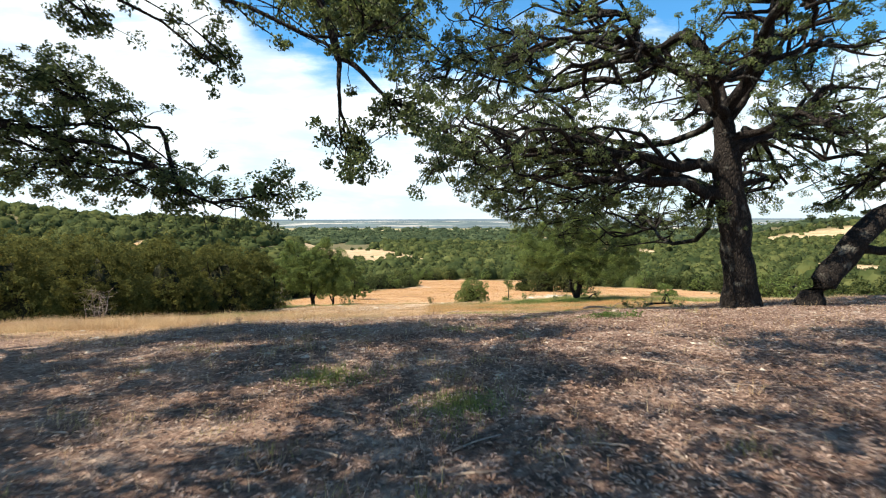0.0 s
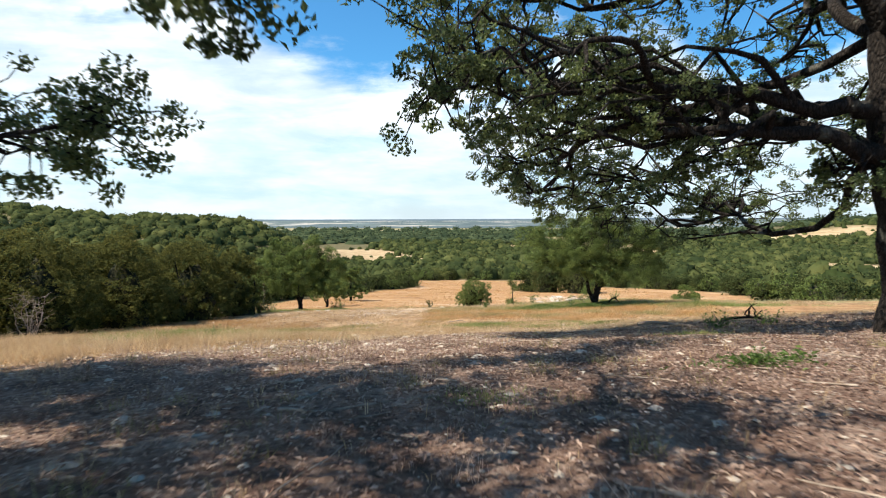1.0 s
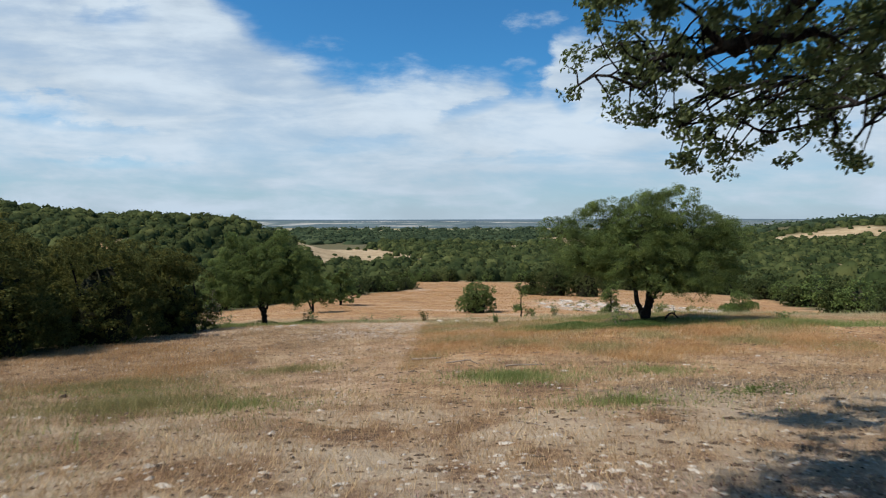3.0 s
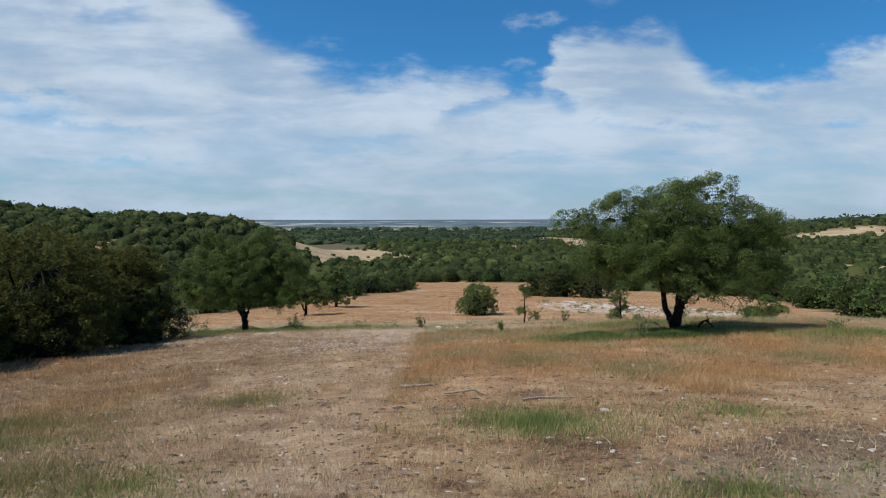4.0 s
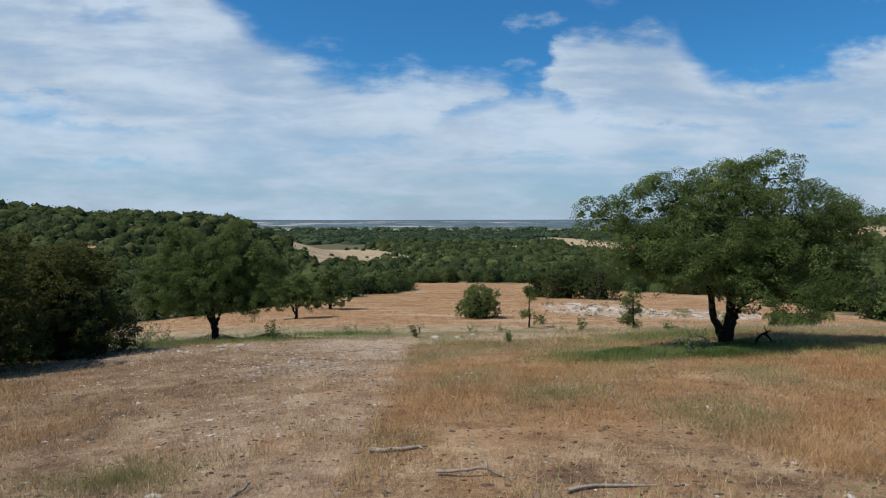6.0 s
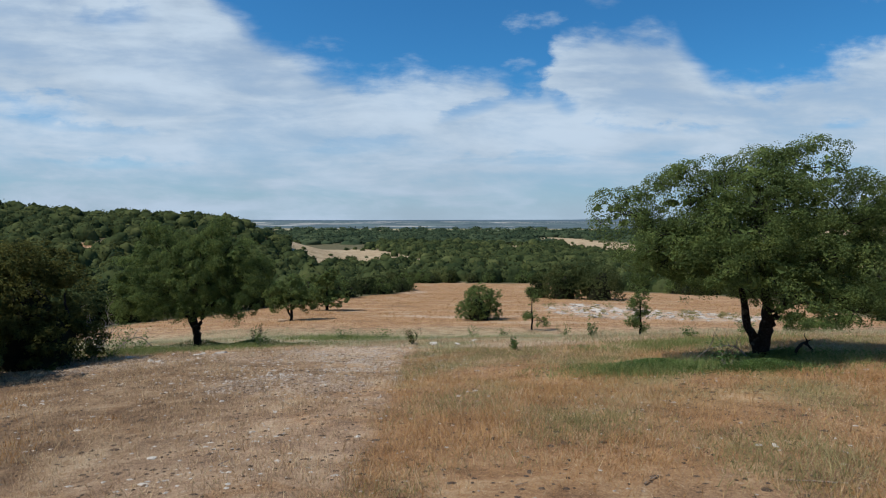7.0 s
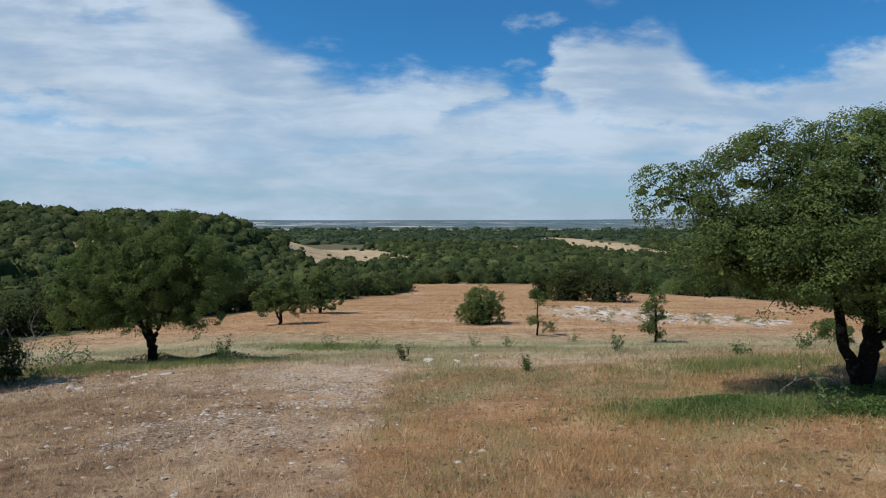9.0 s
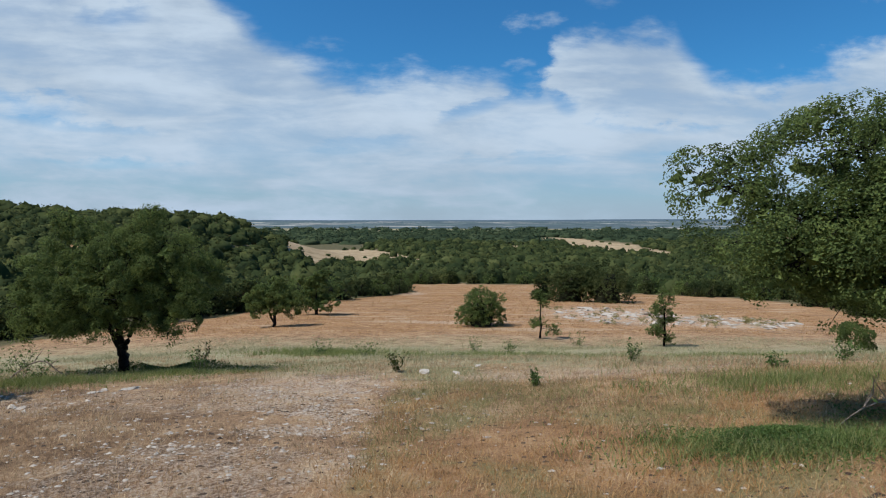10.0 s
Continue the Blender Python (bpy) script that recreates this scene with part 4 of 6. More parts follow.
def build_oaks():
    live_oak()
    overhanging_oak()
    pasture_oak(8.65, 37.2, 21, "round-headed green oak with a forked dark trunk above weeds", 1.0, ([((-0.9, -0.6, 2.5), (1.5, 1.3, 0.9), 0), ((-2.6, 0.0, 3.0), (1.3, 1.3, 0.8), 1), ((-3.7, 0.2, 3.9), (0.75, 0.8, 0.6), 1), ((-1.9, 0.3, 4.4), (1.2, 1.2, 0.8), 2),
         ((-0.2, -0.2, 4.0), (1.5, 1.4, 0.9), 2), ((0.1, 0.4, 5.0), (1.1, 1.1, 0.55), 2), ((1.2, 0.1, 5.1), (1.0, 1.1, 0.65), 2), ((1.9, -0.1, 4.0), (1.3, 1.3, 0.9), 1),
         ((3.1, 0.2, 3.3), (1.2, 1.3, 0.9), 1), ((3.5, 0.0, 4.0), (0.7, 0.8, 0.5), 1), ((2.3, -0.2, 2.5), (1.2, 1.2, 0.7), 0)]
        + [((3.4, -0.2, 2.1), (0.6, 0.7, 0.7), 0), ((0.5, 1.5, 3.4), (1.5, 1.0, 1.2), 1), ((0.2, -1.3, 1.9), (0.9, 0.7, 0.55), 0), ((-1.2, -0.9, 3.5), (1.3, 0.9, 0.7), 1),
         ((1.6, -0.8, 1.75), (1.0, 0.7, 0.5), 0), ((-1.5, -0.6, 2.35), (0.9, 0.8, 0.4), 0), ((0.6, -0.6, 2.8), (1.2, 1.0, 0.8), 0), ((-2.7, -0.3, 2.65), (0.8, 0.8, 0.4), 0),
         ((-1.9, -0.3, 3.3), (1.0, 0.9, 0.6), 1)]), 0.054, 0.205, clump_n=215, cluster=38, stems=[
            ([(0, 0, -0.1), (0.06, 0, 0.4), (0.18, 0, 0.9), (0.16, 0.02, 1.4), (0.0, 0.05, 2.6)], [1.0, 0.86, 0.80, 0.62, 0.34]), ([(-0.02, 0.0, 0.2), (-0.14, 0.0, 0.6), (-0.32, 0.05, 1.0), (-0.36, 0.1, 1.55), (-0.65, 0.1, 2.4)], [0.66, 0.56, 0.48, 0.40, 0.22]),
            ([(0.2, -0.02, 0.85), (0.38, -0.05, 1.25), (0.62, -0.1, 1.7), (1.0, -0.1, 2.3)], [0.5, 0.46, 0.38, 0.22])])
    pasture_oak(-10.95, 48.3, 22, "wide leafy green oak leaning over scrub and shade", 1.0, ([((-1.3, -0.4, 2.5), (1.5, 1.4, 0.9), 0), ((-2.7, 0.0, 3.4), (1.4, 1.4, 0.9), 1), ((-3.6, 0.1, 2.6), (0.9, 1.0, 0.8), 0), ((-1.5, 0.3, 4.4), (1.3, 1.3, 0.8), 2),
         ((0.2, -0.2, 3.9), (1.5, 1.4, 0.9), 2), ((1.0, 0.2, 4.8), (1.0, 1.0, 0.65), 2), ((1.3, 0.0, 5.6), (0.35, 0.4, 0.35), 2), ((-1.9, 0.0, 5.4), (0.5, 0.5, 0.35), 2),
         ((2.2, 0.0, 4.2), (1.2, 1.2, 0.8), 1), ((2.6, -0.1, 3.1), (1.2, 1.2, 0.9), 1), ((2.4, -0.3, 2.0), (0.8, 0.9, 0.65), 0)]
        + [((3.2, 0.2, 3.6), (0.6, 0.8, 0.5), 1), ((-0.3, 1.3, 3.3), (1.6, 1.0, 1.2), 1), ((0.0, -1.2, 3.0), (1.5, 0.8, 0.8), 1), ((-2.9, -0.4, 2.2), (0.9, 0.9, 0.5), 1),
         ((-0.5, -0.9, 1.9), (1.1, 0.7, 0.5), 0), ((1.2, -0.8, 2.1), (0.9, 0.7, 0.5), 0), ((1.4, 0.2, 2.6), (1.2, 1.2, 0.8), 0), ((-3.4, 0.0, 1.7), (0.9, 0.9, 0.5), 0)]), 0.070, 0.21, size=1.02, wide=0.87, clump_n=150, stems=[
            ([(0, 0, -0.1), (0.0, 0, 0.4), (-0.02, 0, 0.85), (-0.12, 0, 1.4), (-0.25, 0, 2.5)], [1.0, 0.88, 0.85, 0.55, 0.30]), ([(-0.03, 0, 0.75), (-0.28, 0.0, 1.2), (-0.62, 0.05, 1.75), (-0.85, 0.1, 2.5)], [0.5, 0.48, 0.40, 0.25]),
            ([(0.03, 0, 0.8), (0.20, 0.0, 1.25), (0.42, 0.05, 1.8), (0.8, 0.1, 2.5)], [0.46, 0.42, 0.36, 0.22])])
    pasture_oak(-16.3, 85.0, 23, "small round green oak with a thin trunk", 0.9, [
        ((-1.1, 0, 1.8), (1.4, 1.3, 0.9), 0), ((1.2, 0, 1.9), (1.4, 1.3, 0.9), 0), ((0, 0.1, 3.3), (1.6, 1.4, 1.0), 2), ((-2.1, 0, 2.6), (0.9, 1.0, 0.9), 1), ((2.0, 0, 2.8), (0.9, 1.0, 0.8), 1), ((0.3, 0, 4.4), (0.9, 0.9, 0.6), 2), ((-1.2, 0, 3.7), (0.9, 0.9, 0.7), 2)], 0.14, 0.20, 8, 9, clump_n=60)
    pasture_oak(-15.4, 100.0, 24, "small dense green oak beside the woods", 0.8, [
        ((-0.8, 0, 1.2), (1.3, 1.3, 1.0), 0), ((1.0, 0, 1.3), (1.3, 1.3, 1.0), 0), ((0, 0.1, 2.9), (1.3, 1.2, 1.0), 1), ((0.7, 0, 4.2), (0.8, 0.8, 0.6), 2), ((-0.9, 0, 3.6), (0.8, 0.8, 0.6), 2)], 0.15, 0.20, 8, 9, size=1.2, clump_n=60)


build_oaks()


# ---- bushes, junipers, woods ----
def dome_cards(rng, lobes, count, size, width=0.7, inner=0.35, scatter=0.5):
    """Leaf cards on the shells of some lobes (centre, radii)."""
    vol = np.array([r[0] * r[1] * r[2] for _, r in lobes]) ** 0.67
    pick = rng.choice(len(lobes), count, p=vol / vol.sum())
    c = np.array([l[0] for l in lobes], float)[pick]
    r = np.array([l[1] for l in lobes], float)[pick]
    d = rng.standard_normal((count, 3))
    d[:, 2] = np.where(d[:, 2] < -0.5, -d[:, 2], d[:, 2])
    d /= np.linalg.norm(d, axis=1)[:, None]
    bump = 1 + 0.16 * np.sin(d[:, :1] * 7 + c[:, :1] * 3) * np.sin(d[:, 1:2] * 6 + c[:, 1:2]) + 0.10 * np.sin(d[:, 2:] * 11 + d[:, :1] * 9)
    p = c + d * r * bump * rng.uniform(1 - inner, 1.0, (count, 1)) ** 0.5
    p[:, 2] = np.maximum(p[:, 2], 0.05 + 0.15 * rng.random(count))
    return leaves(p, d * 1.1, size, rng, width, 0.35, scatter)


def heart(rng, width, height, rings=5, sides=9):
    """The dense inside of a crown: an uneven dome."""
    t = np.linspace(0, np.pi * 0.5, rings)
    a = np.linspace(0, 2 * np.pi, sides, endpoint=False)
    r = width * np.cos(t)[:, None] ** 0.7 * (1 + 0.16 * rng.standard_normal((rings, sides)))
    z = height * np.sin(t)[:, None] * (1 + 0.10 * rng.standard_normal((rings, sides)))
    v = np.stack([r * np.cos(a), r * np.sin(a), z], -1).reshape(-1, 3)
    i, j = np.meshgrid(np.arange(rings - 1), np.arange(sides), indexing="ij")
    j2 = (j + 1) % sides
    return v, np.stack([i * sides + j, i * sides + j2, (i + 1) * sides + j2, (i + 1) * sides + j], -1).reshape(-1, 4)


def rough_tree(rng, width, height, count, size):
    h = Heap()
    h.put(*heart(rng, width * 0.80, height * 0.80))
    h.put(*dome_cards(rng, dome_lobes(rng, width, height, 0.1, 8, 4), count, size, 0.75, 0.2, 0.8))
    return np.concatenate(h.v), np.concatenate(h.f)


def dome_lobes(rng, width, height, foot, n, skirt=0):
    """A broken, many-headed dome."""
    out = [((0, 0, foot + (height - foot) * 0.45), (width * 0.62, width * 0.62, (height - foot) * 0.45))]
    for _ in range(n):
        a, q = rng.uniform(0, 2 * np.pi), rng.uniform(0.35, 0.72)
        h = foot + (height - foot) * rng.uniform(0.18, 0.80) * (1.15 - 0.4 * q)
        s = width * rng.uniform(0.26, 0.42)
        out.append(((np.cos(a) * q * width, np.sin(a) * q * width, h), (s, s, s * rng.uniform(0.65, 0.95))))
    for i in range(skirt):
        a = 2 * np.pi * (i + rng.uniform(-0.3, 0.3)) / skirt
        s = width * rng.uniform(0.36, 0.50)
        out.append(((np.cos(a) * 0.6 * width, np.sin(a) * 0.6 * width, height * rng.uniform(0.06, 0.26)), (s, s, s * 1.2)))
    return out


def bush(name, label, category, group, place, seed, width, height, foot, count, size, leaf_mat, stem_r=0.08, stems=3, heads=9, width_ratio=0.7, skirt=0, sprays=0.0):
    rng = np.random.default_rng(seed)
    x, y = place
    tree = thing(name, (x, y, float(land(x, y)) - 0.05), label, category, group)
    lobes = dome_lobes(rng, width, height, foot, heads, skirt)
    for s in range(stems):
        h = Heap()
        a = rng.uniform(0, 2 * np.pi)
        top = np.array(lobes[s % len(lobes)][0]) * (0.9, 0.9, 0.9)
        line = bend((0.12 * np.cos(a), 0.12 * np.sin(a), -0.1), top, 8, 0.2, rng)
        tube(h, line, np.linspace(stem_r, stem_r * 0.3, 8), 6, 0.06, rng)
        part("stem", h.mesh("stem", DARK_BARK, True), tree)
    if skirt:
        # dark dome within the foliage, coloured as the crown's shaded inside
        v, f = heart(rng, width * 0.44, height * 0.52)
        part("shade_core", mesh_of("shade_core", v + [0, 0, 0.06], f, CORE_SHADE, True), tree)
    if sprays:
        p, way = leaf_clumps(rng, lobes, sprays, 0.24, int(count / max(1, sprays * sum(12.6 * np.mean(l[1]) ** 2 for l in lobes))))
        keep = (p[:, 2] > 0.03) & (np.linalg.norm(p[:, :2], axis=1) < width * 1.12)
        v, f = leaves(p[keep], way[keep] + (0, 0, 0.25), size, rng, width_ratio, 0.2, 0.55)
    else:
        v, f = dome_cards(rng, lobes, count, size, width_ratio)
    part("crown", mesh_of("crown", v, f, leaf_mat), tree)
    return tree


def build_bushes():
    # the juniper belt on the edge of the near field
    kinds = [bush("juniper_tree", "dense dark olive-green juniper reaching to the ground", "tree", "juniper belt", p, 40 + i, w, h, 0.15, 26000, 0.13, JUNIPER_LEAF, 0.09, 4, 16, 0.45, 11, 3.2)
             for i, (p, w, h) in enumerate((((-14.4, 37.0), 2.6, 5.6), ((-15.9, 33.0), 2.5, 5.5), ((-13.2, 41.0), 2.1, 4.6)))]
    spots = ((-18.6, 24.0, 0.92), (-17.2, 28.6, 0.95), (-18.8, 33.5, 1.05), (-19.0, 38.0, 1.1), (-17.0, 41.5, 1.0), (-21.5, 28.5, 1.05), (-22.5, 24.0, 1.0), (-22.0, 33.0, 1.1), (-20.6, 43.5, 1.0), (-24.0, 38.5, 1.15), (-26.0, 30.0, 1.1))
    for i, (x, y, s) in enumerate(spots):
        copy_thing(kinds[i % 3], pose(x, y, float(land(x, y)) - 0.05, 0, 0, 67 * i) @ Matrix.Diagonal((s, s, s, 1)))
    # single shrubs in the clearing
    bush("oak_shrub", "dark green rounded oak shrub alone in dry grass", "shrub", "shrubs in the clearing", (4.3, 85.5), 61, 2.4, 4.5, 0.1, 16000, 0.14, ELM_LEAF, 0.07, 5, 18, 0.7, 6, 2.6)
    bush("oak_shrub", "large dark evergreen thicket at the edge of the rocky patch", "shrub", "shrubs in the clearing", (22.6, 127.0), 62, 4.4, 7.6, 0.1, 16000, 0.22, WOOD_LEAF, 0.1, 4, 14, 0.7, 8, 1.6)
    bush("oak_shrub", "large dark evergreen thicket at the edge of the rocky patch", "shrub", "shrubs in the clearing", (28.2, 125.0), 63, 5.0, 8.2, 0.1, 16000, 0.22, WOOD_LEAF, 0.1, 4, 14, 0.7, 8, 1.6)
    bush("oak_shrub", "small rounded bush beside the rocky thicket", "shrub", "shrubs in the clearing", (19.2, 134.0), 64, 2.4, 5.8, 0.1, 4000, 0.28, CEDAR_LEAF, 0.08, 3, 9, 0.7, 8)
    bush("juniper_bush", "low grey-green feathery bush in dry grass", "shrub", "shrubs in the clearing", (19.3, 49.8), 65, 1.15, 1.75, 0.05, 5000, 0.10, ELM_LEAF, 0.03, 4, 9, 0.4)
    bush("juniper_bush", "low grey-green feathery bush in dry grass", "shrub", "shrubs in the clearing", (25.0, 62.0), 66, 1.3, 2.1, 0.05, 5000, 0.12, ELM_LEAF, 0.03, 4, 9, 0.4)


def sapling(place, seed, height, spread, label, tiers):
    rng = np.random.default_rng(seed)
    x, y = place
    tree = thing("oak_sapling", (x, y, float(land(x, y)) - 0.05), label, "sapling", "saplings")
    trunk(tree, rng, [(0, 0, 0), (0.05, 0, height * 0.3), (-0.04, 0, height * 0.6), (0.03, 0, height * 0.85)], [0.09, 0.07, 0.05, 0.02], DARK_BARK, 1.2)
    lobes = [((rng.uniform(-1, 1) * spread * w, rng.uniform(-1, 1) * spread * w, height * q), (spread * w * 0.75, spread * w * 0.75, height * 0.13), min(2, int(q * 3))) for q, w in tiers]
    forks = [(0.03, 0, height * 0.22), (0, 0, height * 0.45), (0, 0, height * 0.7)]
    grow(tree, rng, forks, lobes, ELM_LEAF, DARK_BARK, subs=16, twigs=4, cluster=9, leaf=0.16, spread=0.14, limb_r=0.03, wiggle=0.2)


def sprig(place, seed, height, width, label="small leafy green shoot in dry grass", mat=None, count=260, size=0.06):
    """A little weed: some thin stems with leaves on them."""
    rng = np.random.default_rng(seed)
    x, y = place
    tree = thing("weed_plant", (x, y, float(land(x, y)) - 0.02), label, "weed", "weeds")
    h, pts = Heap(), []
    for _ in range(9):
        a = rng.uniform(0, 2 * np.pi)
        line = bend((0.03 * np.cos(a), 0.03 * np.sin(a), 0), (width * np.cos(a) * rng.uniform(0.2, 1), width * np.sin(a) * rng.uniform(0.2, 1), height * rng.uniform(0.55, 1.0)), 6, 0.15, rng)
        tube(h, line, np.linspace(0.008, 0.003, 6), 3)
        pts.append(line[1:])
    pts = np.concatenate(pts)
    idx = rng.integers(0, len(pts), count)
    p = pts[idx] + rng.standard_normal((count, 3)) * width * 0.13
    v, f = leaves(p, np.zeros((count, 3)), size, rng, 0.45, 0.6, 0.8)
    part("stem", h.mesh("stem", GREY_BARK), tree)
    part("foliage", mesh_of("foliage", v, f, mat or WEED_LEAF), tree)


def woods_points(rng, y0, y1, step, cone=0.88):
    ys = np.arange(y0, y1, step)
    out = []
    for y in ys:
        half = cone * (y + 10) + 12
        xs = np.arange(-half, half, step)
        out.append(np.stack([xs + rng.uniform(-0.48, 0.48, len(xs)) * step, np.full(len(xs), y) + rng.uniform(-0.48, 0.48, len(xs)) * step], 1))
    p = np.concatenate(out)
    return p[~in_clearing(p[:, 0], p[:, 1]) & ~in_bare(p[:, 0], p[:, 1])]


def stamp(name, label, protos, pts, rng, low, high, mat):
    """One joined mesh of many rough trees."""
    h = Heap()
    zs = land(pts[:, 0], pts[:, 1])
    for (x, y), z in zip(pts, zs):
        v, f = protos[rng.integers(len(protos))]
        a, s, squash = rng.uniform(0, 2 * np.pi), low + (high - low) * rng.random() ** 1.3, rng.uniform(0.8, 1.3)
        ca, sa = np.cos(a) * s, np.sin(a) * s
        w = np.empty_like(v)
        w[:, 0] = x + (ca * v[:, 0] - sa * v[:, 1]) * squash
        w[:, 1] = y + sa * v[:, 0] + ca * v[:, 1]
        w[:, 2] = z - 0.1 + v[:, 2] * s * rng.uniform(0.85, 1.1)
        h.put(w, f)
    tagged(new(name, h.mesh(name, mat, True)), label, "woods", kind="stuff")


def build_woods():
    rng = np.random.default_rng(77)
    near = woods_points(rng, 24, 232, 4.7)
    near = near[~((near[:, 0] > -27) & (near[:, 0] < 0) & (near[:, 1] < 46))]
    # trees along the edge of the clearing stand by themselves
    edge = np.zeros(len(near), bool)
    for a in np.linspace(0, 2 * np.pi, 12, endpoint=False):
        edge |= in_clearing(near[:, 0] + 6.5 * np.cos(a), near[:, 1] + 6.5 * np.sin(a))
    edge &= near[:, 1] < 212
    kinds = []
    for i, (w, h, mat, lab) in enumerate(((2.9, 4.6, WOOD_LEAF, "rounded evergreen oak in the wood's edge"), (2.5, 3.9, WOOD_LEAF, "low evergreen oak in the wood's edge"),
                                          (2.2, 4.3, CEDAR_LEAF, "dark juniper in the wood's edge"), (3.1, 5.2, ELM_LEAF, "broad light-green oak in the wood's edge"))):
        x, y = near[edge][i]
        tree = bush("woodland_tree", lab, "tree", "trees along the clearing", (x, y), 90 + i, w, h, 0.2, 3600, 0.27, mat, 0.1, 2, 12, 0.7, 7, 2.0)
        kinds.append(tree)
    for i, (x, y) in enumerate(near[edge][4:]):
        s = rng.uniform(0.75, 1.15)
        copy_thing(kinds[rng.integers(4)], pose(x, y, float(land(x, y)) - 0.05, 0, 0, rng.uniform(0, 360)) @ Matrix.Diagonal((s, s, s * rng.uniform(0.9, 1.1), 1)))
    rest = near[~edge]
    shapes = [rough_tree(rng, rng.uniform(2.3, 3.6), rng.uniform(3.2, 5.6), 170, 0.52) for _ in range(8)]
    split = rng.random(len(rest))
    stamp("evergreen_woods", "dense green evergreen oak woods on the slope", shapes, rest[split < 0.72], rng, 0.7, 1.45, WOOD_LEAF)
    stamp("juniper_woods", "dark juniper growth among the oak woods", shapes, rest[split >= 0.72], rng, 0.7, 1.2, CEDAR_LEAF)
    mid = woods_points(rng, 232, 560, 7.4)
    mid = mid[~((mid[:, 0] < -60) & (mid[:, 1] > 325))]
    shapes = [rough_tree(rng, rng.uniform(3.2, 5.2), rng.uniform(3.8, 6.2), 55, 1.05) for _ in range(8)]
    stamp("hill_woods", "green wooded hills in the middle distance", shapes, mid, rng, 0.8, 1.25, WOOD_LEAF)
    # scattered bushes on the bare patches
    few = []
    for cx, cy, rx, ry in BARE:
        for _ in range(15):
            a, q = rng.uniform(0, 2 * np.pi), rng.uniform(0.2, 0.95) ** 0.5
            few.append((cx + rx * q * np.cos(a), cy + ry * q * np.sin(a)))
    stamp("field_bushes", "scattered dark bushes on pale far fields", shapes, np.array(few), rng, 0.35, 0.7, WOOD_LEAF)
    far = woods_points(rng, 560, 1300, 17.0)
    far = far[rng.random(len(far)) < 0.85 - 0.70 * smooth01(far[:, 1], 760, 1150)]
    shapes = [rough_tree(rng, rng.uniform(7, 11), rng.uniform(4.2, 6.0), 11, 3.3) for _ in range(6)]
    stamp("far_woods", "far woods in the valley", shapes, far, rng, 0.8, 1.3, HAZED_LEAF)


# ---- stones ----
def stone_mesh(seed, flat):
    rng = np.random.default_rng(seed)
    bm = bmesh.new()
    bmesh.ops.create_icosphere(bm, subdivisions=2, radius=0.5)
    axes = rng.standard_normal((14, 3))
    axes /= np.linalg.norm(axes, axis=1)[:, None]
    cut = rng.uniform(0.13, 0.34, 14)
    for v in bm.verts:
        p = np.array(v.co)
        for a, c in zip(axes, cut):
            over = p @ a - c
            if over > 0:
                p = p - a * over
        p = p * (1 + 0.03 * rng.standard_normal())
        v.co = (p[0] * 1.2, p[1], p[2] * flat)
    me = bpy.data.meshes.new("limestone_rock")
    bm.to_mesh(me)
    bm.free()
    me.materials.append(LIMESTONE)
    return me


OUTCROP = ((22.0, 100.0, 7.5, 14.0), (31.0, 91.0, 6.5, 9.0))
STONES = [stone_mesh(s, f) for s, f in ((1, 0.42), (2, 0.5), (3, 0.3), (4, 0.38), (5, 0.26))]


def rock(x, y, size, i, turn, sunk=0.12):
    me = STONES[i % 5]
    ob = new("limestone_rock", me)
    ob.matrix_basis = pose(x, y, float(land(x, y)) + size * 0.04, 8 * math.sin(i), 7 * math.cos(i * 2), turn) @ Matrix.Diagonal((size, size, size, 1))
    tagged(ob, "pale weathered limestone rock lying on dry ground" if size > 0.22 else "small pale limestone lump lying on dry ground", "rock", "limestone rocks")


def chips(name, label, x, y, mat, rng, grain):
    """Many small angular lumps on the ground."""
    n = len(x)
    c = np.stack([x, y, land(x, y) + 0.008], 1)
    base = np.array([(1, 0, -.3), (0.2, 0.9, -.3), (-0.9, 0.4, -.3), (-0.6, -0.8, -.3), (0.5, -0.9, -.3), (0.1, 0.0, 0.55), (-0.3, 0.2, 0.5)])
    tri = np.array([(0, 1, 5), (1, 2, 6), (2, 3, 6), (3, 4, 5), (4, 0, 5), (1, 6, 5), (6, 3, 5)])
    size = rng.exponential(grain, (n, 1, 1)) + 0.005 + 0.0003 * y[:, None, None]
    ang = rng.uniform(0, 2 * np.pi, n)
    ca, sa = np.cos(ang)[:, None], np.sin(ang)[:, None]
    v = np.stack([base[:, 0] * ca - base[:, 1] * sa, base[:, 0] * sa + base[:, 1] * ca, np.repeat(base[None, :, 2], n, 0)], -1) * size * rng.uniform(0.6, 1.5, (n, 1, 3)) * np.array([1.4, 1.0, 0.55]) + c[:, None]
    f = (tri[None] + 7 * np.arange(n)[:, None, None]).reshape(-1, 3)
    tagged(new(name, mesh_of(name, v.reshape(-1, 3), f, mat)), label, "gravel", kind="stuff")


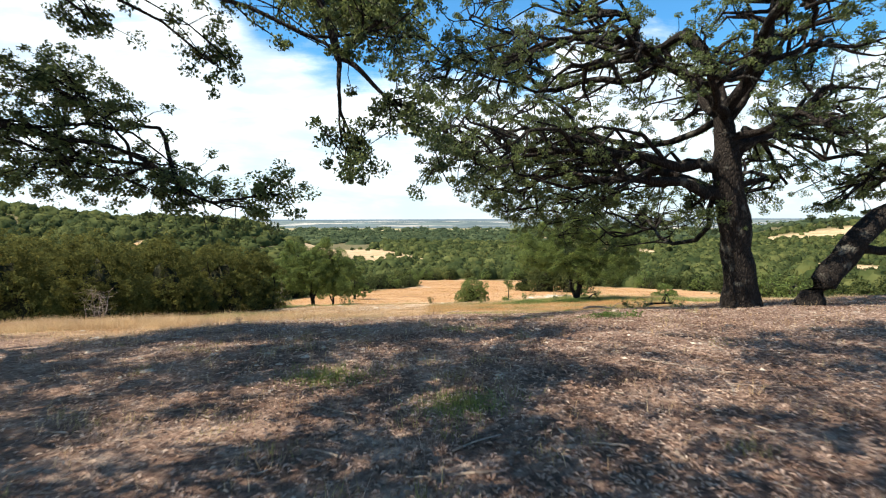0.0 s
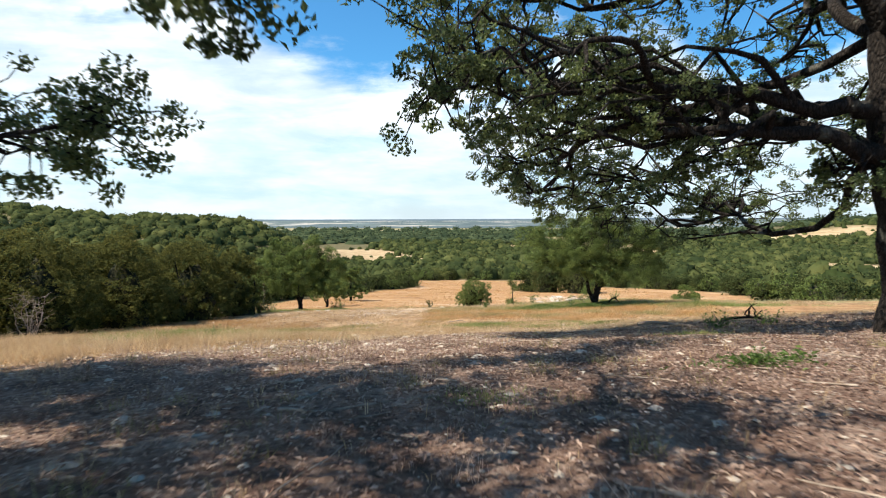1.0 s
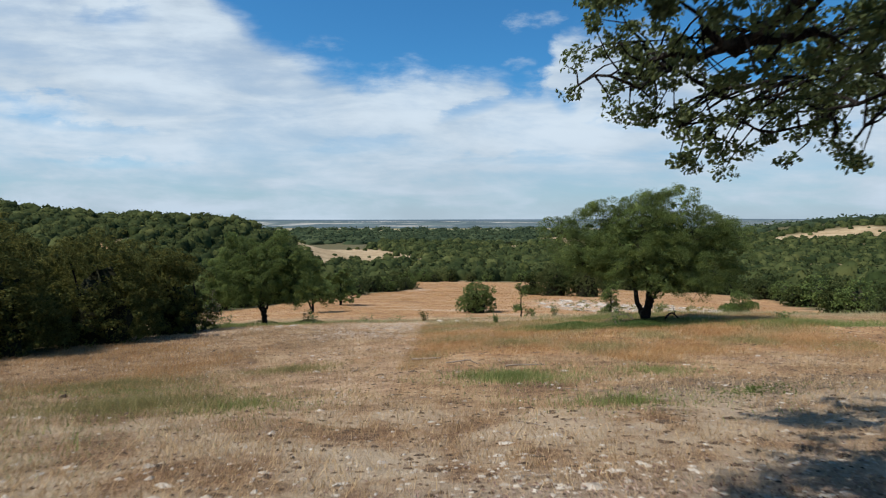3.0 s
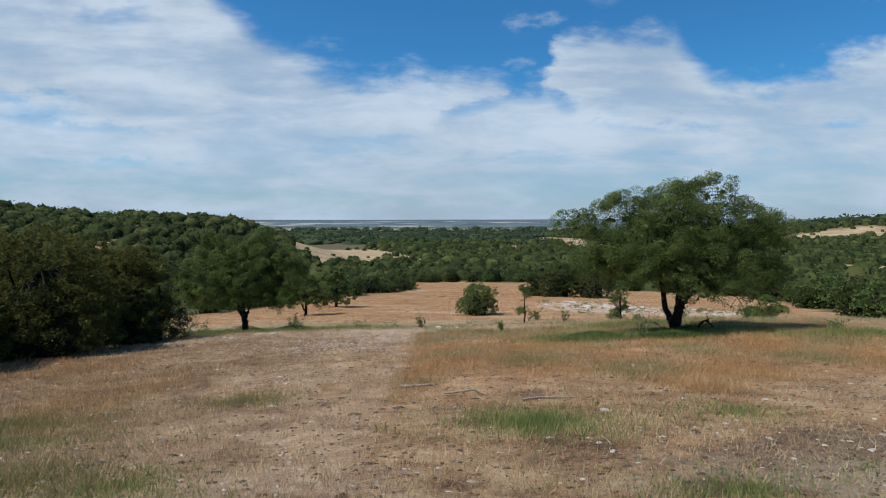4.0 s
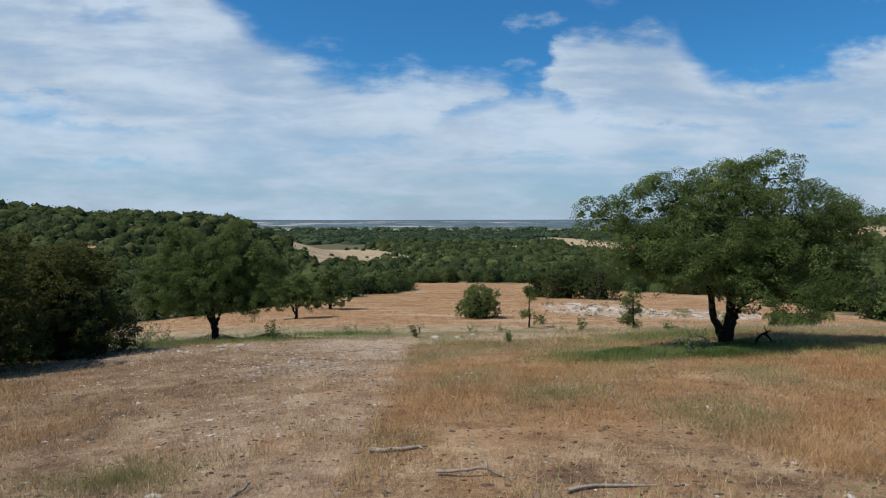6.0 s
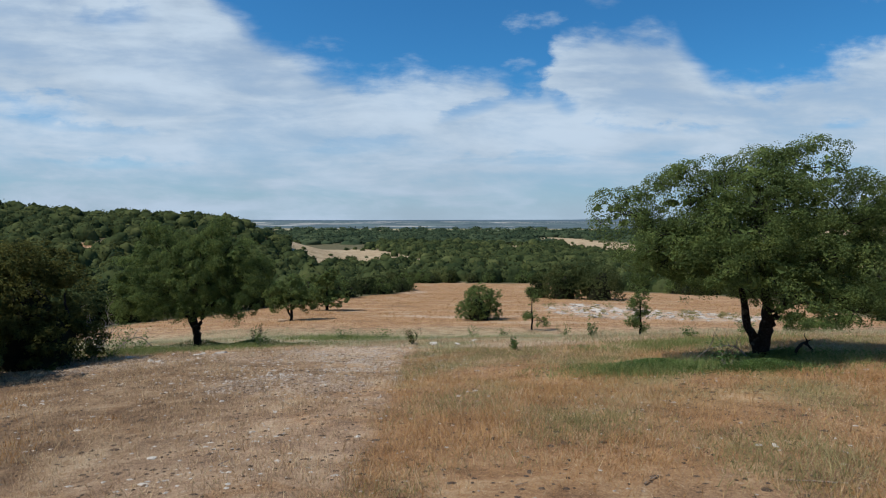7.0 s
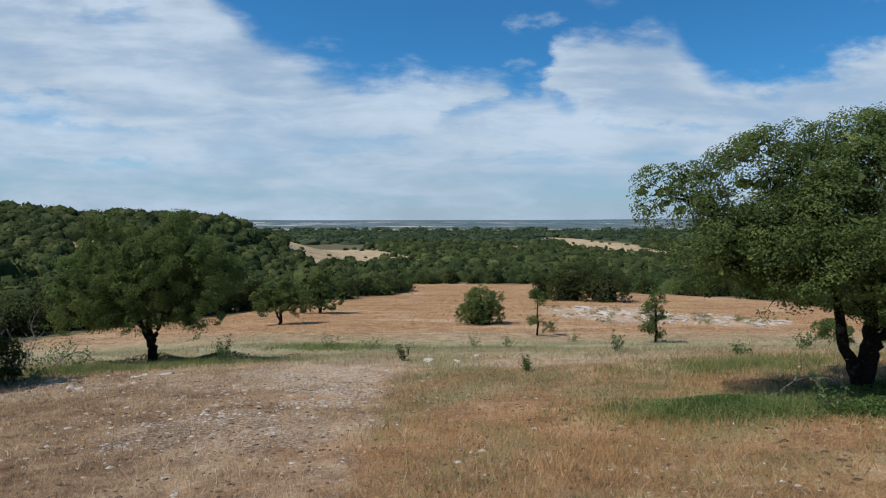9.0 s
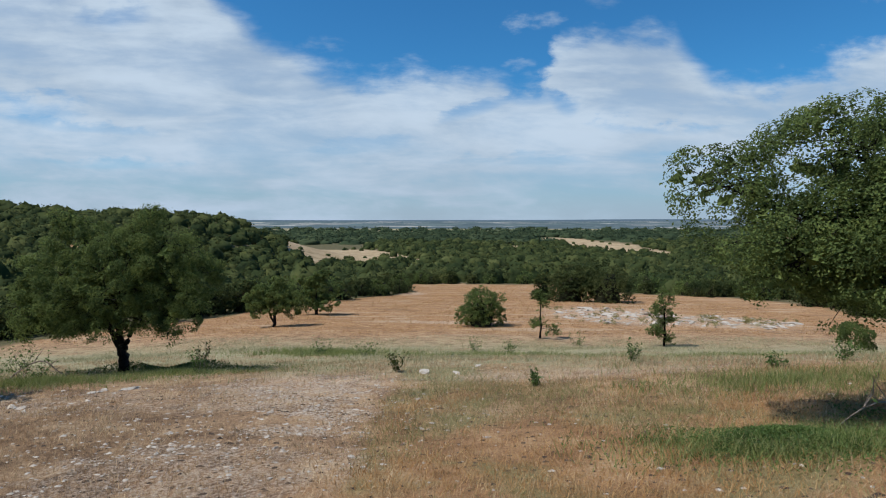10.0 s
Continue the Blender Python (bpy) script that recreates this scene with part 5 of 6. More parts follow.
def build_stones():
    rng = np.random.default_rng(31)
    placed = ((1.07, 7.2, 0.14), (1.5, 7.45, 0.15), (0.05, 10.6, 0.13), (1.1, 16.2, 0.26), (0.25, 16.0, 0.20), (2.75, 14.8, 0.25), (1.9, 15.5, 0.22), (-0.1, 45.2, 0.62), (0.9, 44.7, 0.45),
              (-10.6, 41.9, 0.55), (-9.2, 40.6, 0.40), (-7.7, 42.8, 0.45), (2.65, 24.9, 0.40), (-1.2, 24.7, 0.22), (-3.9, 30.2, 0.24), (0.2, 20.2, 0.16), (3.2, 10.2, 0.24), (-2.2, 8.2, 0.20), (5.2, 26.4, 0.20),
              (4.6, 29.5, 0.22), (7.6, 36.6, 0.35), (9.4, 35.9, 0.3), (3.9, 13.1, 0.22), (-0.8, 12.6, 0.18), (0.6, 13.6, 0.2), (-2.6, 13.0, 0.22), (-4.4, 38.0, 0.3), (1.6, 46.4, 0.35), (2.4, 45.5, 0.25))
    for i, (x, y, s) in enumerate(placed):
        rock(x, y, s * (0.7 if 18 < y < 40 else 1.0), i, 53 * i)
    for i in range(80):
        y = rng.uniform(7, 44)
        x = rng.normal(0, 3.2 + y * 0.12) + (1.0 if y < 18 else -1.5)
        rock(float(x), float(y), float(rng.uniform(0.05, 0.13)), i, 71 * i)
    for i in range(46):
        rock(float(rng.normal(1.0, 3.0)), float(rng.uniform(13.0, 17.6)), float(rng.uniform(0.05, 0.19)), i, 61 * i)
    for i in range(22):
        rock(float(rng.normal(5.4, 1.5)), float(rng.normal(21.6, 1.1)), float(rng.uniform(0.05, 0.15)), i, 37 * i)
    for i in range(26):
        rock(float(rng.uniform(-12.5, -7.5)), float(rng.normal(42.0, 0.8)), float(rng.uniform(0.10, 0.32)), i, 29 * i)
    for i in range(22):
        rock(float(rng.uniform(-4.5, 0.8)), float(rng.normal(37.4, 0.9)), float(rng.uniform(0.07, 0.20)), i, 43 * i)
    # broken white slabs of the rocky patch
    slabs = Heap()
    for i in range(430):
        q, a = rng.random() ** 0.6, rng.uniform(0, 2 * np.pi)
        cx, cy, rx, ry = OUTCROP[0 if i % 5 < 3 else 1]
        x, y, size = float(cx + rx * q * np.cos(a)), float(cy + ry * q * np.sin(a)), float(0.3 + rng.exponential(0.35))
        me = STONES[i % 5]
        turn = np.array(pose(0, 0, 0, 8 * math.sin(i), 7 * math.cos(i * 2), 31 * i).to_3x3())
        v = np.array([tuple(p.co) for p in me.vertices]) @ turn.T * size + (x, y, float(land(x, y)) + size * 0.04)
        slabs.put(v, np.array([tuple(p.vertices) for p in me.polygons]))
    tagged(new("limestone_slabs", slabs.mesh("limestone_slabs", LIMESTONE)), "broken pale limestone slabs of a rocky outcrop", "rocks", kind="stuff")
    # low scrub between the slabs
    spots = []
    for i in range(60):
        q, a = rng.random() ** 0.5, rng.uniform(0, 2 * np.pi)
        cx, cy, rx, ry = OUTCROP[i % 2]
        x, y, r = float(cx + rx * 1.15 * q * np.cos(a)), float(cy + ry * 1.1 * q * np.sin(a)), float(rng.uniform(0.2, 0.6))
        spots.append(((x, y, float(land(x, y)) + r * 0.25), (r * 1.3, r * 1.3, r * 0.6)))
    p, way = leaf_clumps(rng, spots, 3.0, 0.2, 14)
    v, f = leaves(p, way, 0.12, rng, 0.5, 0.3, 0.8)
    tagged(new("outcrop_scrub", mesh_of("outcrop_scrub", v, f, OLIVE_BLADE)), "low dull-green scrub between limestone slabs", "scrub", kind="stuff")
    # chips, too many to count
    heaps = np.stack([rng.normal(0.5, 4.0, 46), rng.uniform(5, 20, 46), rng.uniform(0.3, 1.0, 46)], 1)
    heaps = np.concatenate([heaps, np.stack([rng.uniform(-7, -1, 14), rng.uniform(36, 44, 14), rng.uniform(0.25, 0.7, 14)], 1), np.stack([rng.uniform(-9, 8, 9), rng.uniform(20, 44, 9), rng.uniform(0.2, 0.4, 9)], 1)])
    n = 2300
    pick = heaps[rng.integers(0, len(heaps), n)]
    x, y = pick[:, 0] + rng.normal(0, 1, n) * pick[:, 2] * 2.8, pick[:, 1] + rng.normal(0, 1, n) * pick[:, 2] * 1.7
    chips("limestone_chips", "pale limestone chips strewn over dry soil", x, y, LIMESTONE, rng, 0.0085)
    x, y = rng.normal(1.0, 2.8, 480), rng.uniform(5.0, 18.0, 480)
    chips("limestone_chips", "small pale limestone lumps in leaf litter", x, y, LIMESTONE, rng, 0.014)
    x, y = rng.normal(-2.5, 1.8, 220), rng.normal(37.6, 2.6, 220)
    chips("limestone_chips", "small pale limestone lumps on the mown strip", x, y, LIMESTONE, rng, 0.008)
    x, y = rng.normal(1.0, 3.2, 1300), rng.uniform(12.0, 17.8, 1300)
    chips("limestone_chips", "pale limestone chips strewn over dry soil", x, y, LIMESTONE, rng, 0.010)
    x, y = field_points(rng, 2600, 13, 46, 7, 0.4)
    chips("limestone_chips", "pale stone flecks scattered through dry grass", x, y, LIMESTONE, rng, 0.007)
    x, y = field_points(rng, 9000, 14, 42, 8, 0.42)
    chips("soil_clods", "dark crumbs of dry soil between the tufts", x, y, CLOD, rng, 0.009)


# ---- grass ----
def blades(name, label, x, y, height, width, mat, rng, lean=0.35, per=6, spread=0.05, simple=False):
    """Tufts of tapering bent blades at the places given."""
    n = len(x) * per
    x = np.repeat(x, per) + rng.standard_normal(n) * np.repeat(spread, per if np.ndim(spread) else 1)
    y = np.repeat(y, per) + rng.standard_normal(n) * np.repeat(spread, per if np.ndim(spread) else 1)
    h = np.repeat(height, per) * rng.uniform(0.5, 1.25, n)
    w = np.repeat(width, per) * rng.uniform(0.6, 1.3, n)
    root = np.stack([x, y, land(x, y) - 0.01], 1)
    a = rng.uniform(0, 2 * np.pi, n)
    b = rng.uniform(0, 2 * np.pi, n)
    l = rng.uniform(0.1, 1.0, n) * lean * h
    side = np.stack([np.cos(a), np.sin(a), np.zeros(n)], 1) * w[:, None] * 0.5
    off = np.stack([np.cos(b) * l, np.sin(b) * l, h], 1)
    mid = off * np.array([0.35, 0.35, 0.6])
    if simple:
        v = np.stack([root - side, root + side, root + off], 1)
        f = np.arange(3 * n).reshape(-1, 3)
    else:
        v = np.stack([root - side, root + side, root + mid + side * 0.7, root + off, root + mid - side * 0.7], 1)
        f = np.array([[0, 1, 2], [0, 2, 4], [4, 2, 3]])[None] + 5 * np.arange(n)[:, None, None]
    tagged(new(name, mesh_of(name, v.reshape(-1, 3), f.reshape(-1, 3), mat)), label, "grass", kind="stuff")


def field_points(rng, n, y0, y1, half0, slope):
    """Points strewn thinner with distance."""
    q = rng.random(n)
    y = y0 + (y1 - y0) * q ** 1.25
    x = rng.uniform(-1, 1, n) * (half0 + slope * (y - y0))
    return x, y


def build_grass():
    rng = np.random.default_rng(9)
    x, y = field_points(rng, 95000, 11.5, 58, 10, 0.5)
    wave = np.sin(x * 0.9 + 2) * np.sin(y * 0.7) + 0.6 * np.sin(x * 2.3 + y * 1.7)
    keep = (x > -17) & ~((x > -0.8) & (y > 27.5) & (y < 39)) & (wave > rng.uniform(-1.8, 0.9, len(x)))
    keep &= rng.random(len(x)) < 0.03 + 0.97 * smooth01(y - litter_edge(x), 15.2, 18.0)
    keep &= ((x + 3.0) / 2.8) ** 2 + ((y - 42.6) / 3.0) ** 2 > rng.uniform(-0.4, 1.0, len(x))
    x, y = x[keep], y[keep]
    blades("dry_grass", "short dry straw-coloured grass", x, y, rng.uniform(0.04, 0.14, len(x)) * (1 + 0.9 * smooth01(-x, 1, 5) * (1 - smooth01(y, 16, 19))), 0.003 + 0.00028 * y, STRAW, rng, 1.1, 7, 0.12, True)
    # the taller rust-coloured sward beside the mown strip
    x, y = field_points(rng, 80000, 26.0, 43, 11, 0.42)
    keep = (x > -0.85 + 0.12 * np.sin(y * 2.1)) & (np.sin(x * 0.8) * np.sin(y * 0.6 + 1) > rng.uniform(-1.5, 0.9, len(x))) & (y > 28.2 + 1.3 * np.sin(x * 0.9) + 0.7 * np.sin(x * 2.3) - rng.exponential(0.5, len(x)))
    x, y = x[keep], y[keep]
    tone = np.sin(x * 0.55 + 0.6 * np.sin(y * 0.8)) * np.sin(y * 0.62 + 0.5 * x) + 0.5 * np.sin(x * 1.7 - y * 1.3) + rng.normal(0, 0.45, len(x)) + 0.5 * smooth01(y, 33, 40)
    for name, label, lo, hi, mat, tall in (("rust_grass", "knee-high rust-coloured dry grass", -9, 0.45, RUST, 0.15), ("straw_grass", "pale dry straw grass among the rust sward", 0.45, 0.8, STRAW, 0.17), ("olive_grass", "olive-green grass among the rust sward", 0.8, 9, OLIVE_BLADE, 0.16)):
        ok = (tone >= lo) & (tone < hi)
        blades(name, label, x[ok], y[ok], tall * rng.uniform(0.35, 1.15, ok.sum()), 0.0025 + 0.00020 * y[ok], mat, rng, 1.3, 7, 0.15, True)
    x, y = rng.uniform(-15, -6, 5000), rng.uniform(19, 35, 5000)
    keep = np.sin(x * 0.8 + 1) * np.sin(y * 0.5) > rng.uniform(-0.9, 0.7, len(x))
    blades("rust_grass", "rust-coloured dry grass before the junipers", x[keep], y[keep], rng.uniform(0.06, 0.17, keep.sum()), 0.004 + 0.0003 * y[keep], RUST, rng, 0.8, 8, 0.15, True)
    # sage and green swards on the brow
    x, y = rng.uniform(-24, 34, 15000), rng.uniform(43, 76, 15000)
    keep = np.sin(x * 0.35 + 1.3) * np.sin(y * 0.5 + x * 0.2) + 0.5 * np.sin(x * 1.1 - y * 0.7) > rng.uniform(-0.9, 1.0, len(x))
    keep &= ((x + 3.0) / 2.8) ** 2 + ((y - 43.0) / 3.2) ** 2 > rng.uniform(-0.2, 1.0, len(x))
    x, y = x[keep], y[keep]
    blades("sage_grass", "pale grey-green grass on the brow", x, y, rng.uniform(0.1, 0.3, len(x)), np.full(len(x), 0.020), GREY_BLADE, rng, 1.0, 8, 0.35, True)
    spots = (((5.7, 36.2, 2.4, 0.7, 900, 0.36), (9.5, 36.6, 2.4, 0.7, 350, 0.30), (1.5, 24.2, 1.3, 1.2, 900, 0.30), (2.6, 20.9, 1.5, 0.9, 220, 0.24),
         (4.4, 24.5, 1.2, 0.8, 250, 0.2), (-3.0, 21.5, 1.2, 0.8, 260, 0.2), (-6.6, 18.6, 1.8, 1.0, 900, 0.42), (-5.5, 16.5, 1.1, 0.9, 800, 0.34),
         (-6.0, 24.0, 2.2, 1.0, 400, 0.2), (3.0, 57.0, 6.0, 2.5, 700, 0.35), (-6.0, 60.0, 5.0, 2.5, 700, 0.45), (14.0, 54.0, 5.0, 3.0, 700, 0.35),
         (-11.5, 45.0, 3.2, 1.6, 900, 0.28))
        + ((14.5, 35.5, 4.0, 1.3, 900, 0.3), (-8.6, 47.0, 3.0, 1.4, 600, 0.28), (-1.1, 5.4, 0.45, 0.35, 160, 0.2), (0.15, 4.4, 0.4, 0.3, 150, 0.2),
         (0.3, 8.3, 0.3, 0.3, 60, 0.14), (3.6, 12.6, 0.5, 0.4, 120, 0.2), (8.5, 41.0, 5.0, 2.0, 700, 0.3)))
    for cx, cy, rx, ry, n, h in spots:
        q, a = np.abs(rng.normal(0, 0.6, n)), rng.uniform(0, 2 * np.pi, n)
        x, y = cx + rx * q * np.cos(a), cy + ry * q * np.sin(a)
        blades("green_grass", "patch of green grass in the dry pasture", x, y, (0.45 if cy < 30 else 0.75) * h * rng.uniform(0.4, 1.2, n), np.full(n, 0.005 + 0.0003 * cy), GREEN_BLADE, rng, 0.9, 9, 0.10 + 0.003 * cy, True)
    # olive turf and weeds on the near slope
    for cx, cy, rx, ry, n, h in ((-4.6, 21.6, 2.4, 1.6, 1500, 0.14), (-7.0, 25.5, 2.2, 1.4, 900, 0.14), (-3.6, 27.0, 1.6, 1.2, 500, 0.12), (-9.5, 23.0, 2.0, 2.0, 800, 0.15)):
        q, a = np.abs(rng.normal(0, 0.6, n)), rng.uniform(0, 2 * np.pi, n)
        x, y = cx + rx * q * np.cos(a), cy + ry * q * np.sin(a)
        blades("sage_grass", "olive-grey turf on the near slope", x, y, h * rng.uniform(0.4, 1.3, n), np.full(n, 0.003 + 0.00024 * cy), OLIVE_BLADE, rng, 1.0, 8, 0.14, True)
    # taller pale grass beside the litter
    x, y = rng.uniform(-10, -1.2, 6500), rng.uniform(8.5, 20, 6500)
    keep = (smooth01(y - litter_edge(x), 13.6, 17.0) > rng.random(len(x))) & (np.sin(x * 1.1 + 0.7 * y) + 0.7 * np.sin(y * 1.6 - x * 0.6) > rng.uniform(-2.2, 1.2, len(x)))
    x, y = x[keep], y[keep]
    green = np.sin(x * 0.7 + 2) * np.sin(y * 0.6 + 1) + rng.normal(0, 0.35, len(x)) > 0.25
    for ok, mat, name, label in ((~green, STRAW, "straw_grass", "tall pale straw grass beside the litter"), (green, GREY_BLADE, "sage_grass", "grey-green grass beside the litter")):
        blades(name, label, x[ok], y[ok], rng.uniform(0.05, 0.16, ok.sum()), 0.003 + 0.00018 * y[ok], mat, rng, 1.4, 8, 0.10, True)
    # far field
    x, y = rng.uniform(-36, 46, 30000), rng.uniform(78, 200, 30000)
    ok = in_clearing(x, y) & (((x - 22) / 8) ** 2 + ((y - 100) / 14.5) ** 2 > 1) & (((x - 31) / 7) ** 2 + ((y - 91) / 9.5) ** 2 > 1)
    x, y = x[ok], y[ok]
    blades("far_field_grass", "rust and straw grass of the lower field", x, y, rng.uniform(0.05, 0.16, len(x)), np.full(len(x), 0.07), RUST, rng, 1.2, 4, 0.5, True)
    # flattened thatch between the tufts
    x, y = field_points(rng, 26000, 15, 46, 9, 0.45)
    keep = x > -15
    x, y = x[keep], y[keep]
    blades("thatch", "flattened dry straw lying between the tufts", x, y, rng.uniform(0.012, 0.03, len(x)), 0.005 + 0.00025 * y, STRAW, rng, 7.0, 4, 0.2, True)
    # clumps of dead and half-green weeds in the litter
    x, y = rng.normal(-0.8, 3.0, 260), rng.uniform(2.2, 15.5, 260)
    brown = rng.random(260) < 0.6
    blades("dead_tufts", "dark brown dead weed tufts in leaf litter", x[brown], y[brown], rng.uniform(0.05, 0.17, brown.sum()), np.full(brown.sum(), 0.006), LITTER, rng, 0.9, 34, 0.075, True)
    blades("olive_grass", "half-green tufts in leaf litter", x[~brown], y[~brown], rng.uniform(0.05, 0.15, (~brown).sum()), np.full((~brown).sum(), 0.006), OLIVE_BLADE, rng, 0.9, 30, 0.08, True)
    # sparse tufts in the litter below the oaks
    x, y = rng.uniform(-9, 9, 1500), rng.uniform(2, 15, 1500)
    blades("litter_grass", "sparse dry tufts among leaf litter", x, y, rng.uniform(0.04, 0.13, len(x)), np.full(len(x), 0.006), STRAW, rng, 0.8, 5, 0.05)


# ---- weeds, dead wood, litter ----
def weed_bed(name, label, cx, cy, rx, ry, n, height, size, seed, mat):
    rng = np.random.default_rng(seed)
    a = rng.uniform(0, 2 * np.pi, n)
    q = np.abs(rng.normal(0, 0.5, n)) * (1 + 0.35 * np.sin(3 * a + seed) + 0.25 * np.sin(7 * a))
    x, y = cx + rx * q * np.cos(a), cy + ry * q * np.sin(a)
    z = land(x, y) + height * rng.random(n) ** 0.7 * np.clip(1.1 - q * 0.5, 0.25, 1.1) * (0.7 + 0.3 * np.sin(x * 2.1) * np.sin(y * 1.7))
    v, f = leaves(np.stack([x, y, z], 1), np.zeros((n, 3)), size, rng, 0.4, 0.7, 0.8)
    tagged(new(name, mesh_of(name, v, f, mat)), label, "weeds", kind="stuff")


def fallen_branch(place, turn, length, thick, seed, label, forks=3, arch=0.0, bark=None):
    rng = np.random.default_rng(seed)
    x, y = place
    ob = thing("fallen_branch", (x, y, float(land(x, y)) + thick * 0.6), label, "branch", "fallen branches", turn)
    h = Heap()
    line = bend((-length / 2, 0, 0), (length / 2, 0, 0.02), 10, 0.14, rng, 0.0, arch)
    line[:, 2] = np.maximum(line[:, 2], 0)
    tube(h, line, np.linspace(thick, thick * 0.5, 10), 6, 0.08, rng)
    for _ in range(forks):
        j = rng.integers(2, 9)
        tip = line[j] + np.array([rng.uniform(-0.2, 0.3), rng.uniform(-0.3, 0.3), rng.uniform(0.02, 0.35 if arch else 0.10) * (1 + 2 * arch)]) * length * 0.7
        side = Heap()
        tube(side, bend(line[j], tip, 6, 0.3, rng), np.linspace(thick * 0.55, thick * 0.15, 6), 5, 0.06, rng)
        part("side_branch", side.mesh("side_branch", bark or GREY_BARK, True), ob)
    part("main_stem", h.mesh("main_stem", bark or GREY_BARK, True), ob)


def build_litter():
    rng = np.random.default_rng(15)
    n = 105000
    y = rng.uniform(1.5, 19.5, n)
    x = rng.normal(0.5, 1, n) * (2.2 + 0.28 * y)
    ok = rng.random(n) < 1 - 0.93 * smooth01(y - litter_edge(x), 15.0, 17.8)
    x, y = x[ok], y[ok]
    c = np.stack([x, y, land(x, y) + 0.012 + 0.02 * rng.random(len(x))], 1)
    v, f = leaves(c, np.tile([0, 0, 1.6], (len(x), 1)), 0.042, rng, 0.45, 0.3, 0.45)
    tagged(new("leaf_litter", mesh_of("leaf_litter", v, f, LITTER)), "reddish-brown dead oak leaves on the ground", "leaf litter", kind="stuff")
    h = Heap()
    for _ in range(380):
        yy = rng.uniform(1, 30) if rng.random() < 0.3 else rng.uniform(2, 17)
        xx = rng.normal(0.5, 4.0)
        a, l = rng.uniform(0, np.pi), 0.08 + rng.exponential(0.13)
        p0 = np.array([xx, yy, 0]); p1 = p0 + np.array([np.cos(a), np.sin(a), 0]) * l
        line = bend(p0, p1, 5, 0.12, rng)
        line[:, 2] = land(line[:, 0], line[:, 1]) + 0.012 + 0.02 * rng.random()
        tube(h, line, np.linspace(0.008, 0.003, 5) * rng.uniform(0.6, 1.5), 4)
    tagged(new("twig_litter", h.mesh("twig_litter", GREY_BARK)), "pale fallen twigs strewn under the oaks", "twigs", kind="stuff")
    fallen_branch((6.0, 15.7), 8, 1.15, 0.035, 1, "gnarled dark fallen branch with upturned stubs", 8, 0.10, DARK_BARK)
    fallen_branch((5.0, 15.4), -10, 2.4, 0.035, 2, "long pale fallen branch lying under the oak", 3)
    fallen_branch((-0.35, 27.6), 6, 0.75, 0.035, 3, "short pale stick lying on mown grass", 2)
    fallen_branch((0.6, 26.4), -14, 0.9, 0.022, 4, "thin pale stick lying on mown grass", 2)
    fallen_branch((-2.0, 26.3), 70, 0.4, 0.02, 5, "short pale piece of dead wood in grass", 2, 0.03)
    fallen_branch((2.1, 25.9), 4, 1.2, 0.02, 6, "thin pale stick lying on mown grass", 2)
    fallen_branch((1.5, 12.2), -6, 1.3, 0.014, 7, "pale fallen stick on leaf litter", 2)
    fallen_branch((-0.6, 8.3), 12, 1.1, 0.014, 8, "pale fallen stick on leaf litter", 3)
    fallen_branch((2.2, 5.2), -40, 0.8, 0.012, 9, "pale fallen stick on leaf litter", 2)
    fallen_branch((7.5, 36.8), 172, 1.5, 0.021, 10, "arching dead branch beside the oak's trunk", 9, 0.34)
    fallen_branch((9.7, 37.0), 30, 0.9, 0.05, 11, "dark dead limb leaning beside the oak's trunk", 3, 0.35, DARK_BARK)
    fallen_branch((-13.0, 46.8), 20, 1.6, 0.035, 12, "dead grey branch in scrub below the oak", 6, 0.3)


def dead_shrub(place, seed, height, spread):
    """A leafless bush of pale grey twigs."""
    rng = np.random.default_rng(seed)
    x, y = place
    ob = thing("dead_shrub", (x, y, float(land(x, y)) - 0.03), "leafless grey dead shrub before the junipers", "shrub", "dead shrubs")
    fine = Heap()
    for _ in range(9):
        h = Heap()
        a, q = rng.uniform(0, 2 * np.pi), rng.uniform(0.2, 1.0)
        line = bend((0.05 * np.cos(a), 0.05 * np.sin(a), 0), (spread * q * np.cos(a), spread * q * np.sin(a), height * rng.uniform(0.6, 1.0)), 8, 0.25, rng)
        tube(h, line, np.linspace(0.022, 0.007, 8), 5, 0.08, rng)
        part("stem", h.mesh("stem", GREY_BARK, True), ob)
        for _ in range(16):
            j = rng.integers(2, 8)
            tube(fine, bend(line[j], line[j] + rng.standard_normal(3) * (0.22, 0.22, 0.16) + (0, 0, 0.1), 4, 0.3, rng), (0.009, 0.007, 0.005, 0.003), 3)
    part("twig_spray", fine.mesh("twig_spray", GREY_BARK), ob)


